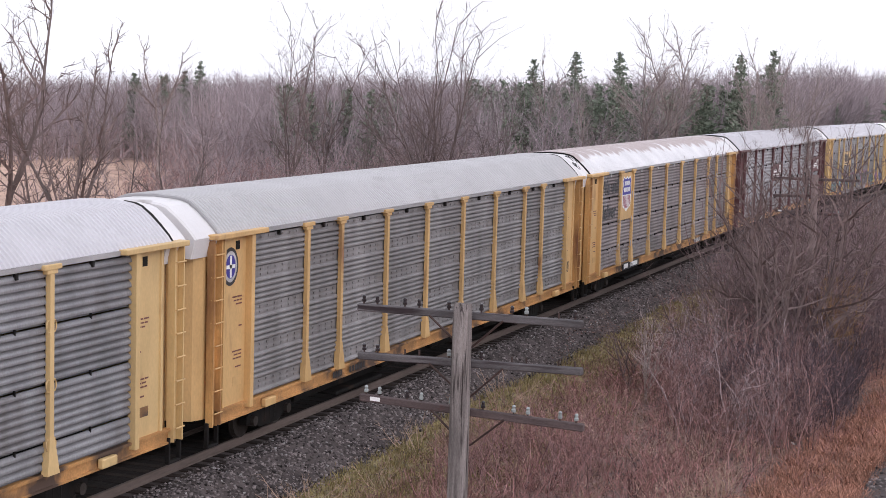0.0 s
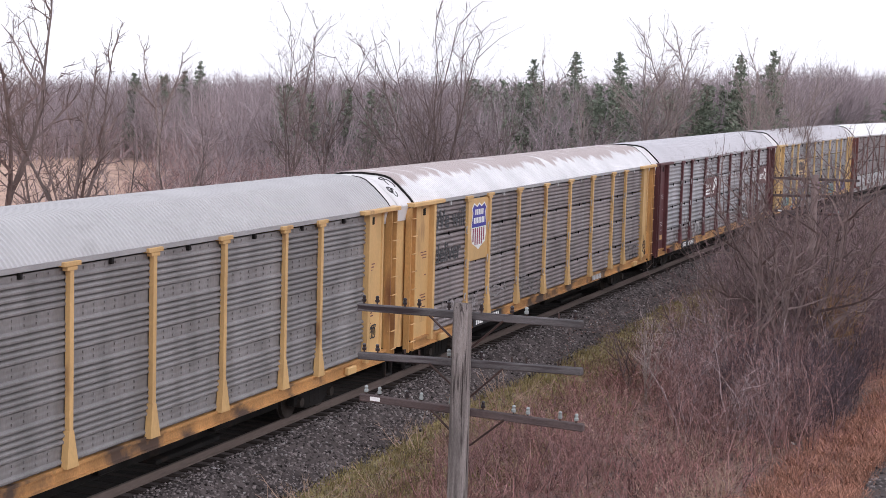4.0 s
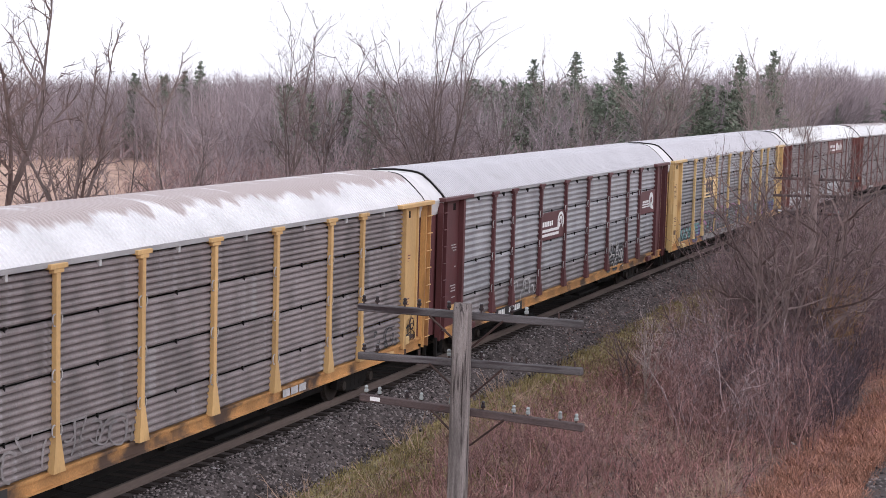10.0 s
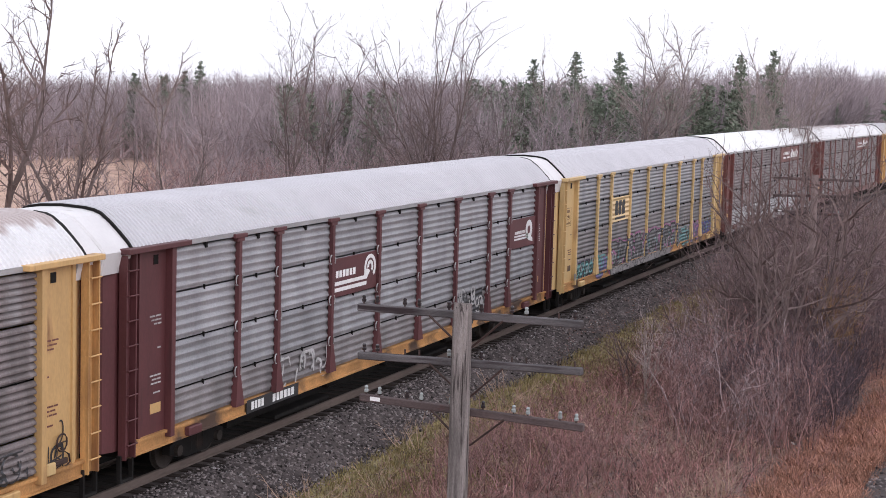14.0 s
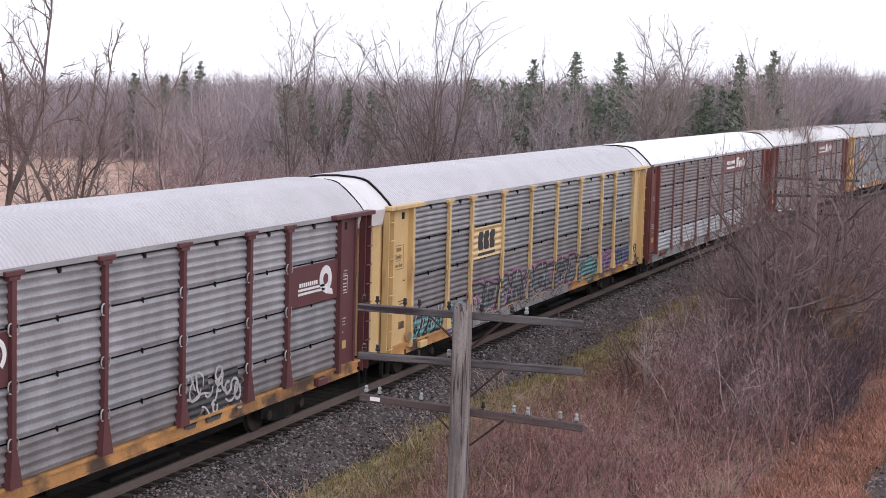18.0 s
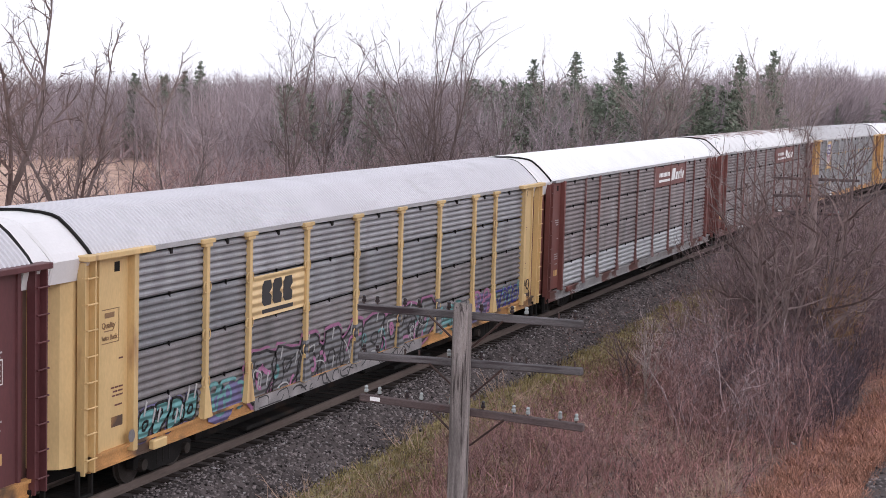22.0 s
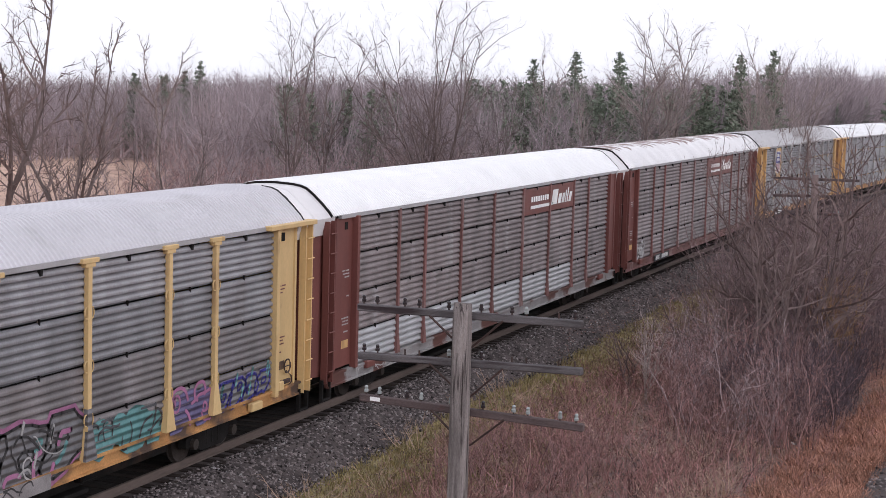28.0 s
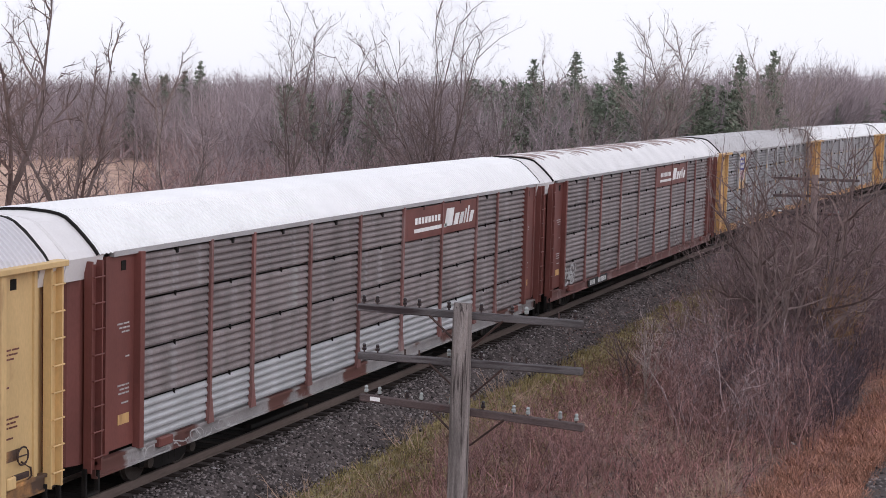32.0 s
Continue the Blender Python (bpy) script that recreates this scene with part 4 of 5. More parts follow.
def shield(car, x0, x1, z0, z1):
    """A painted board with a striped shield under a blue chief."""
    board = part("emblem_board", boxes((x0, x1, -SIDE - 0.05, -SIDE - 0.02, z0, z1), bevel=0.01), M["yellow"], car, "yellow board with a blue-topped striped shield")
    y, c, w, t, b = -SIDE - 0.054, (x0 + x1) / 2 + 0.04, 0.67, z1 - 0.14, z0 + 0.4
    m = t - 0.72
    edge = [(c, b - 0.09), (c + 0.2, b), (c + w * 0.85, b + 0.12), (c + w, b + 0.4), (c + w * 0.95, m - 0.1), (c + w, m + 0.05), (c + w * 0.86, t - 0.3), (c + w * 0.98, t - 0.16), (c + w * 0.7, t), (c + 0.2, t - 0.09), (c, t), (c - 0.2, t - 0.09), (c - w * 0.7, t), (c - w * 0.98, t - 0.16), (c - w * 0.86, t - 0.3), (c - w, m + 0.05), (c - w * 0.95, m - 0.1), (c - w, b + 0.4), (c - w * 0.85, b + 0.12), (c - 0.2, b)]
    part("shield", flat(bmesh.new(), edge, y), M["white_paint"], board, "white shield")
    top = [(c + w * 0.94, m - 0.02), (c + w * 0.94, m + 0.05), (c + w * 0.78, t - 0.3), (c + w * 0.9, t - 0.18), (c + w * 0.66, t - 0.05), (c + 0.2, t - 0.14), (c, t - 0.06), (c - 0.2, t - 0.14), (c - w * 0.66, t - 0.05), (c - w * 0.9, t - 0.18), (c - w * 0.78, t - 0.3), (c - w * 0.94, m + 0.05), (c - w * 0.94, m - 0.02)]
    part("chief", flat(bmesh.new(), top, y - 0.004), M["blue_paint"], board, "blue upper field")
    for i in range(6):
        x = c - w * 0.85 + (i + 0.15) * w * 1.7 / 6
        lo = b + (0.17 if i in (0, 5) else 0.06)
        part("stripe", rect(bmesh.new(), x, x + w * 0.14, lo, m - 0.05, y - 0.004), M["red_paint"], board, "dark red stripe")
    bars(board, [(c - 0.38, c + 0.4, t - 0.37, t - 0.2, 5), (c - 0.48, c + 0.5, t - 0.63, t - 0.45, 7)], "white_paint", y - 0.008, "white lettering bars")


def plain_text(body, size, material, car, x, z, y):
    """Readable words in the built-in typeface, painted on the side."""
    cu = bpy.data.curves.new("words", "FONT")
    cu.body, cu.size, cu.extrude, cu.offset = body, size, 0.002, 0.0155 * size
    ob = bpy.data.objects.new("words", cu)
    scene.collection.objects.link(ob)
    me = bpy.data.meshes.new_from_object(ob.evaluated_get(bpy.context.evaluated_depsgraph_get()))
    bpy.data.objects.remove(ob)
    me.materials.clear()
    me.materials.append(None)
    return tagged(part("painted_lettering", me, M[material], car, "dark painted words", pose(x, y, z, 90, 0, 0)), kind="stuff")


def ribbon_board(car, x0, x1, z0, z1, kind):
    """A maroon board with white shapes."""
    board = part("emblem_board", boxes((x0, x1, -SIDE - 0.045, -SIDE - 0.015, z0, z1), bevel=0.01), M["brown" if kind != "script" else "rust_brown"], car, "maroon board with a white emblem")
    y, w, h, bm = -SIDE - 0.049, x1 - x0, z1 - z0, bmesh.new()
    if kind == "wheel":
        for z in (0.14, 0.30):
            rect(bm, x0 + 0.05 * w, x0 + 0.76 * w, z0 + z * h, z0 + (z + 0.1) * h, y)
        round_shape(bm, x0 + 0.84 * w, z0 + 0.6 * h, 0.135 * w, 0.34 * h, y, 18, 0.7, -48, 188)
        round_shape(bm, x0 + 0.84 * w, z0 + 0.6 * h, 0.07 * w, 0.18 * h, y, 14, 0.45, -48, 188)
        flat(bm, [(x0 + 0.7 * w, z0 + 0.3 * h), (x0 + 0.76 * w, z0 + 0.3 * h), (x0 + 0.84 * w, z0 + 0.5 * h), (x0 + 0.78 * w, z0 + 0.56 * h), (x0 + 0.705 * w, z0 + 0.56 * h)], y - 0.001)
        part("emblem", bm, M["white_paint"], board, "white emblem of bars and an arc")
        bars(board, [(x0 + 0.07 * w, x0 + 0.52 * w, z0 + 0.5 * h, z0 + 0.68 * h, 6)], "white_paint", y, "white lettering bars")
    elif kind == "ring":
        round_shape(bm, x0 + 0.74 * w, z0 + 0.56 * h, 0.13 * w, 0.34 * h, y, 20, 0.42)
        flat(bm, [(x0 + 0.72 * w, z0 + 0.2 * h), (x0 + 0.9 * w, z0 + 0.12 * h), (x0 + 0.88 * w, z0 + 0.26 * h), (x0 + 0.8 * w, z0 + 0.34 * h)], y - 0.001)
        for z in (0.28, 0.38):
            rect(bm, x0 + 0.18 * w, x0 + 0.72 * w, z0 + z * h, z0 + (z + 0.06) * h, y)
        part("emblem", bm, M["white_paint"], board, "white emblem of bars and a ring")
        bars(board, [(x0 + 0.2 * w, x0 + 0.58 * w, z0 + 0.48 * h, z0 + 0.58 * h, 9)], "white_paint", y, "white lettering bars")
    else:
        rect(bm, x0 + 0.12 * w, x0 + 0.56 * w, z0 + 0.22 * h, z0 + 0.34 * h, y)
        for i, (a, b, t) in enumerate(((0.55, 0.66, 0.82), (0.68, 0.74, 0.62), (0.76, 0.81, 0.62), (0.83, 0.85, 0.72), (0.87, 0.89, 0.8), (0.91, 0.96, 0.62))):
            part("slanted_bar", rect(bmesh.new(), x0 + (a - 0.02) * w, x0 + (b - 0.02) * w, z0 + 0.24 * h, z0 + t * h, y, 0.03 * w), M["white_paint"], board)
        part("emblem", bm, M["white_paint"], board, "white line under the lettering")
        bars(board, [(x0 + 0.13 * w, x0 + 0.48 * w, z0 + 0.48 * h, z0 + 0.68 * h, 8)], "white_paint", y, "white lettering bars")


def dress():
    cars = [c for _, c in CARS]
    A, B, C, D, E, F, G, H, I, J, K = cars
    for c, tint, st in ((A, "rust_brown", "sill_yellow"), (B, "rust_brown", "yellow"), (C, "rust_brown", "yellow"), (D, "pale_spray", "yellow"), (E, "rust_brown", "sill_yellow"), (F, "pale_spray", "yellow"), (G, "pale_spray", "yellow"), (H, "rust_brown", "yellow")):
        notices(c, tint, st, 1)
        notices(c, tint, st, -1, c is not E)
    bars(B, [(-7.6, -7.0, 0.91, 1.06, 4), (-6.6, -5.6, 0.91, 1.06, 6)], "black_paint", -1.61, "dark lettering bars")
    for c, x, z in ((C, -8.4, 0.84), (D, -8.7, 0.84), (G, -8.6, 0.7), (H, -8.6, 0.84)):
        number_patch(c, x, z)
    # round emblem of the second wagon
    ring = bmesh.new()
    round_shape(ring, -12.86, 4.2, 0.36, 0.42, -1.526, 26)
    disc = part("emblem", ring, M["black_paint"], B, "round dark-ringed blue emblem")
    part("field", round_shape(bmesh.new(), -12.86, 4.2, 0.29, 0.34, -1.530, 24), M["pale_spray"], disc, "pale ring")
    part("field", round_shape(bmesh.new(), -12.86, 4.2, 0.22, 0.26, -1.534, 24), M["blue_paint"], disc, "blue centre")
    cross = rect(bmesh.new(), -12.9, -12.82, 3.96, 4.44, -1.538)
    rect(cross, -13.06, -12.66, 4.16, 4.24, -1.538)
    part("cross", cross, M["white_paint"], disc, "white cross")
    bars(C, [(4.8, 6.1, 0.9, 1.08, 3)], "pale_spray", -1.61, "pale lettering bars on the sill")
    shield(C, -9.12, -7.34, 2.915, 4.80)
    plain_text("We will", 0.78, "slate_spray", C, -11.85, 4.08, FACE)
    plain_text("deliver", 0.78, "slate_spray", C, -11.8, 3.12, FACE)
    shield(H, -9.12, -7.34, 2.915, 4.80)
    ribbon_board(D, -4.28, -1.53, 2.915, 3.88, "wheel")
    ribbon_board(D, 9.27, 11.97, 2.915, 3.88, "ring")
    for c in (F, G):
        ribbon_board(c, 1.53, 7.2, 3.92, 4.80, "script")
    box_w = part("notice", boxes((12.3, 12.72, -1.528, -1.524, 2.95, 3.4)), M["white_paint"], D, "white-bordered notice square")
    part("field", boxes((12.325, 12.695, -1.532, -1.526, 2.975, 3.375)), M["brown"], box_w, "maroon field in a white border")
    bars(box_w, [(12.36, 12.66, z, z + 0.03, 3) for z in (3.02, 3.1, 3.18, 3.29)], "white_paint", -1.536, "white lettering bars")
    # cream board with black block shapes
    board = part("emblem_board", boxes((-7.2, -4.43, -SIDE - 0.045, -SIDE - 0.015, 2.915, 3.88), bevel=0.01), M["cream_ribbed"], E, "cream board with black block shapes")
    bm = bmesh.new()
    y = -SIDE - 0.049
    for x in (-6.62, -6.1, -5.56):
        flat(bm, [(x, 3.26), (x + 0.1, 3.17), (x + 0.44, 3.17), (x + 0.48, 3.36), (x + 0.36, 3.45), (x + 0.48, 3.55), (x + 0.44, 3.74), (x + 0.1, 3.74), (x, 3.62)], y)
    rect(bm, -6.6, -5.05, 3.0, 3.09, y)
    part("emblem", bm, M["black_paint"], board, "black block emblem over a bar")
    words = bmesh.new()
    for a, b, c, d in ((-13.15, -12.45, 3.2, 3.215), (-13.15, -12.45, 3.845, 3.86), (-13.15, -13.135, 3.2, 3.86), (-12.465, -12.45, 3.2, 3.86)):
        rect(words, a, b, c, d, -1.530)
    rect(words, -12.95, -12.62, 3.69, 3.79, -1.530)
    rect(words, -12.97, -12.66, 3.43, 3.45, -1.530)
    part("notice", words, M["faded_ink"], E, "outlined notice box with a bar")
    plain_text("Quality", 0.16, "faded_ink", E, -13.06, 3.5, -1.530)
    plain_text("Auto Rack", 0.135, "faded_ink", E, -13.09, 3.27, -1.530)
    part("medallion", round_shape(bmesh.new(), -12.22, 1.32, 0.12, 0.13, -1.69, 18), M["panel_mid"], E, "round grey plate")
    # spray paint
    bubble_shapes(E, 61, -11.8, -9.5, 1.1, 1.75, 4, "teal_paint", "black_paint", "pale_spray", "violet_paint", "teal sprayed swollen shapes,")
    blotches(E, 4, -9.0, -7.4, 1.1, 1.6, 4, 0.45, "violet_paint", "blue and violet sprayed patch")
    spray(E, 5, -9.0, -7.4, 1.05, 1.75, 7, 0.05, "teal_paint", "teal sprayed streaks")
    bubble_shapes(E, 6, -7.25, 4.3, 1.0, 2.16, 9, "grey_spray", "black_paint", "pale_spray", "pink_paint", "grey sprayed swollen shapes,")
    spray(E, 8, -7.1, 4.3, 0.95, 1.95, 16, 0.02, "black_paint", "black sprayed lines", 0.35, FACE - 0.01)
    spray(E, 9, -7.1, 4.3, 0.95, 1.9, 12, 0.018, "pale_spray", "pale sprayed highlights", 0.3, FACE - 0.014)
    paint = boxes((-0.075, 0.075, -0.118, -0.02, 1.6, 2.1), bevel=0.004)
    prism(paint, [(-0.078, -0.124, 1.75), (-0.195, -0.156, 1.13), (0.195, -0.156, 1.13), (0.078, -0.124, 1.75)], 0.06, (0, 1, 0))
    paint_me = mesh_of("paint_coat", paint)
    for x in (-4.36, -1.45, 1.45, 4.36):
        part("paint_coat", paint_me, M["grey_spray"], E, "grey sprayed post foot", pose(x, -SIDE, 0))
    part("paint_coat", boxes((-6.9, 3.2, -1.607, -1.57, 0.84, 1.13)), M["faded_spray"], E, "silver sprayed sill")
    spray(E, 18, -6.8, 3.1, 0.87, 1.11, 20, 0.018, "black_paint", "dark scrawl along the sill", 0.4, -1.611)
    spray(E, 10, -7.1, 4.3, 0.9, 1.8, 12, 0.04, "pink_paint", "pink sprayed fills", 0.6, FACE - 0.008)
    spray(E, 20, -7.1, 4.3, 0.9, 1.8, 9, 0.04, "teal_paint", "teal sprayed fills", 0.6, FACE - 0.008)
    blotches(E, 11, 4.5, 7.1, 1.2, 1.6, 4, 0.52, "teal_paint", "teal sprayed patch")
    spray(E, 12, 4.5, 7.1, 1.05, 1.75, 10, 0.025, "slate_spray", "dark sprayed strokes", 0.5, FACE - 0.006)
    blotches(E, 13, 7.4, 9.1, 1.2, 1.6, 3, 0.45, "violet_paint", "violet sprayed patch")
    spray(E, 14, 7.4, 9.1, 1.05, 1.9, 8, 0.035, "pink_paint", "pink sprayed swirls", 0.8, FACE - 0.006)
    bubble_shapes(E, 62, 9.45, 11.8, 1.1, 1.7, 4, "grey_spray", "blue_paint", "teal_paint", "violet_paint", "blue sprayed swollen shapes,")
    blotches(D, 21, 4.5, 7.1, 1.2, 1.75, 5, 0.48, "slate_spray", "dark grey sprayed patch")
    spray(D, 22, 4.5, 7.1, 1.05, 2.1, 18, 0.03, "pale_spray", "pale sprayed strokes", 0.7, FACE - 0.006)
    spray(D, 23, -7.1, -4.5, 1.1, 1.8, 10, 0.03, "pale_spray", "faded pale sprayed strokes")
    for k, (a, b) in enumerate(((-11.9, -9.35), (-9.1, -7.35), (-7.1, -4.45), (-4.2, -1.6))):
        spray(C, 31 + k, a, b, 1.2, 1.95, 9, 0.026, "faded_spray", "faded pale sprayed strokes", 0.45)
    spray(C, 36, 10.2, 11.7, 1.2, 1.7, 9, 0.022, "slate_spray", "dark sprayed scrawl")
    for c in (C, E):
        gear = bmesh.new()
        ring = [(12.72 + 0.16 * math.cos(a), -1.6, 1.62 + 0.16 * math.sin(a)) for a in (2 * math.pi * i / 14 for i in range(15))]
        tube(gear, ring, [0.018] * 15, 6)
        tube(gear, [(12.58, -1.59, 1.62), (12.86, -1.59, 1.62)], [0.014, 0.014], 6)
        box(gear, 12.5, 12.95, -1.58, -1.52, 1.2, 1.3, 0.01)
        tube(gear, [(12.74, -1.56, 1.5), (12.98, -1.58, 1.35), (13.02, -1.57, 1.2), (12.84, -1.56, 1.12)], [0.02] * 4, 6)
        part("handbrake", gear, M["iron"], c, "rusty handbrake wheel with a hanging chain")
        part("gear_cover", boxes((12.2, 12.46, -1.66, -1.585, 1.1, 1.32), bevel=0.02), M["cream"], c, "cream box cover")
    spray(C, 37, 12.4, 12.85, 1.1, 2.0, 6, 0.022, "black_paint", "black sprayed scrawl", 0.6, -1.532)
    hood_scrawl(C, 71, 5, "black_paint", "black sprayed tag on the white hood")
    spray(B, 38, 12.35, 12.85, 1.5, 1.9, 5, 0.022, "black_paint", "black sprayed scrawl", 0.6, -1.532)
    spray(G, 39, -11.9, -10.3, 1.1, 1.75, 12, 0.04, "pale_spray", "pale sprayed tag")
    spray(H, 40, -6.9, -4.5, 1.1, 1.75, 12, 0.045, "pale_spray", "pale sprayed tag")
    spray(F, 41, -11.9, -8.0, 0.72, 0.94, 14, 0.013, "pale_spray", "white scrawl along the sill", 0.5, -1.612)


dress()


def rolled(t):
    """Metres that the train has come towards the bridge at t seconds; it slows all the way."""
    d, u = 0.0, t / 32
    for c in (-377.877, 1374.721, -1909.238, 1274.68, -454.582, 74.747, 136.922, 0.058):
        d = d * u + c
    return d


def car_pose(k, t):
    s = 73.21 + 28.6 * k - rolled(t)
    (xa, ya, za, _), (xb, yb, zb, _) = on_track(s - 10.05), on_track(s + 10.05)
    way = Vector((xb - xa, yb - ya, zb - za))
    return pose((xa + xb) / 2, (ya + yb) / 2, (za + zb) / 2, 0, -math.degrees(math.asin(way.z / way.length)), math.degrees(math.atan2(way.y, way.x)))


def motions():
    for k, car in CARS:
        walk(car, [(t * 0.5, car_pose(k, t * 0.5)) for t in range(65)])
        for truck in car.children:
            for w in truck.children:
                if w.name.startswith("wheelset"):
                    x = w.location.x
                    walk(w, [(t, pose(x, 0, 0.42, 0, -math.degrees(rolled(t) / 0.42), 0)) for t in (i / 7.5 for i in range(241))])


# ---- telegraph poles ----
def telegraph_pole(x, y, base, label, white_tag, wood=("arm", "arm", "arm_red"), shaft="pole"):
    pole = tagged(new("telegraph_pole"), label, "utility pole", "telegraph poles")
    pole.matrix_basis = pose(x, y, base, 0, 0, -4)
    top = 6.59
    bm = bmesh.new()
    tube(bm, [(0, 0, -0.4), (0, 0, top * 0.5), (0, 0, top - 0.1), (0.01, 0, top)], [0.145, 0.134, 0.12, 0.11], 14)
    part("shaft", bm, M[shaft], pole, "cracked grey wooden shaft")
    pins = (1.44, 1.25, 0.86, 0.66, 0.25, -0.19, -0.60, -0.79, -1.21, -1.42)
    for n, (z, shift, tilt) in enumerate(((5.472, 0.0, -0.8), (4.875, -0.02, -1.8), (4.266, -0.06, 1.0))):
        z += 0.95
        bm = bmesh.new()
        box(bm, 0.1, 0.185, -1.52, 1.52, -0.047, 0.047, 0.012)
        arm = part("crossarm", bm, M[wood[n]], pole, "weathered wooden crossarm", pose(0, shift, z, tilt))
        for s in (-1, 1):
            bm = bmesh.new()
            tube(bm, [(0.095, s * 0.5, -0.03), (0.13, s * 0.04, -0.42)], [0.014, 0.014], 6)
            part("brace", bm, M["iron"], arm, "rusty iron brace")
        for i, p in enumerate(pins):
            kind = ("dddddddp.d", "dd..pd....", "ppdppdpppp")[n][i]
            pale, gone = kind == "p", kind == "."
            bm = bmesh.new()
            tube(bm, [(0.143, p, 0.05), (0.143, p, 0.12)], [0.012, 0.012], 6)
            part("pin", bm, M["iron"], arm)
            if not gone:
                bm = bmesh.new()
                tube(bm, [(0.143, p, 0.075), (0.143, p, 0.105), (0.143, p, 0.11), (0.143, p, 0.13), (0.143, p, 0.143), (0.143, p, 0.16)], [0.027, 0.029, 0.021, 0.021, 0.025, 0.014], 10)
                part("insulator", bm, M["glass_pale" if pale else "glass_dark"], arm, "pale glass insulator" if pale else "dark insulator")
        if n == 2 and white_tag:
            part("tag", boxes((0.093, 0.1, 1.22, 1.36, -0.02, 0.03)), M["white_paint"], arm, "small white tag")
    return pole


telegraph_pole(18.97, 6.92, -0.95, "grey wooden telegraph pole with three crossarms in brush", True)
telegraph_pole(59.4, 8.56, -1.24, "grey telegraph pole with crossarms hidden among bare saplings", True, ("arm_red", "arm_red", "arm_red"), "bark_dark")


# ---- trees and brush ----
def polar(px_angle, dist):
    """A place by its bearing from the bridge, in degrees from the track's line, and its distance."""
    a = radians(px_angle)
    return dist * math.cos(a), dist * math.sin(a)


FORK = (None, (8, 13, 0.1, 0.26, 0.48, 20, 46, 0.12, 0.06), (5, 8, 0.12, 0.28, 0.55, 24, 52, 0.22, 0.09), (3, 5, 0.15, 0.35, 0.65, 24, 55, 0.26, 0.08), (2, 0, 0, 0, 0, 0, 0, 0.3, 0.05))
SPREAD = (None, (7, 8, 0.12, 0.32, 0.58, 28, 60, 0.16, 0.07), (5, 5, 0.15, 0.32, 0.6, 28, 62, 0.26, 0.1), (3, 3, 0.15, 0.35, 0.65, 24, 60, 0.3, 0.08), (2, 0, 0, 0, 0, 0, 0, 0.3, 0.05))
CANOPY = (None, (3, 7, 0.1, 0.3, 0.55, 24, 55, 0.14, 0.05), (2, 4, 0.1, 0.35, 0.65, 24, 58, 0.24, 0.08), (1, 0, 0, 0, 0, 0, 0, 0.2, 0.05))
THICK = ((4, 8, 0.12, 0.16, 0.34, 22, 60, 0.2, 0.05), (2, 2, 0.2, 0.4, 0.8, 25, 65, 0.3, 0.05), (1, 0, 0, 0, 0, 0, 0, 0.1, 0.0))
SCRUB = ((5, 9, 0.12, 0.24, 0.46, 28, 62, 0.26, 0.05), (3, 4, 0.2, 0.35, 0.7, 25, 60, 0.28, 0.08), (1, 0, 0, 0, 0, 0, 0, 0.2, 0.05))
SHRUB = ((5, 7, 0.2, 0.3, 0.55, 30, 62, 0.2, 0.04), (4, 3, 0.2, 0.4, 0.7, 28, 62, 0.28, 0.12), (1, 0, 0, 0, 0, 0, 0, 0.1, 0.0))
WEED = ((3, 5, 0.3, 0.2, 0.45, 25, 65, 0.22, 0.02), (1, 0, 0, 0, 0, 0, 0, 0.1, 0.0))


def forked(outs, rng, height, r, leaders, lean, bole, spec):
    """A short bole that divides into rising leaders, each with its limbs and twigs."""
    h = height * bole
    top = Vector((rng.gauss(0, 0.04) * h, rng.gauss(0, 0.04) * h, h))
    outs[0].limb([Vector((0, 0, -0.3)), top * 0.5, top], [r * 1.15, r, r * 0.9])
    turn = rng.uniform(0, 6.28)
    for k in range(leaders):
        a = turn + 6.28 * (k + rng.uniform(-0.25, 0.25)) / leaders
        l = lean * rng.uniform(0.35, 1.1) if leaders > 1 else 0.05
        d = Vector((l * math.cos(a), l * math.sin(a), 1)).normalized()
        grow(outs, rng, top * rng.uniform(0.75, 1.0), d, (height - h) * rng.uniform(0.78, 1.04), r * (0.72 if leaders < 4 else 0.58), 1, spec)


def tree_meshes(seed, height, r, leaders, lean, bole, spec):
    rng, trunk, crown = random.Random(seed), Bark(), Bark(2)
    forked([trunk, trunk, crown], rng, height, r, leaders, lean, bole, spec)
    return [quads_mesh(n, *o.arrays()) for n, o in (("trunk", trunk), ("crown", crown))]


def canopy(seed, height, r, leaders, lean):
    """A far tree's trunk, leaders and twigs as one pair of arrays."""
    rng, out = random.Random(seed), Bark(2)
    forked([out], rng, height, r, leaders, lean, rng.uniform(0.2, 0.4), CANOPY)
    return out.arrays()


def tree(meshes, x, y, turn, scale, bark, label, name="bare_tree"):
    t = tagged(new(name), label, "tree", "bare trees")
    t.matrix_basis = pose(x, y, ground_z(x, y) + 0.05, 0, 0, turn) @ Matrix.Diagonal((scale, scale, scale, 1))
    part("trunk", meshes[0], M[bark], t)
    part("crown", meshes[1], M[bark], t, "leafless branches and twigs")
    return t


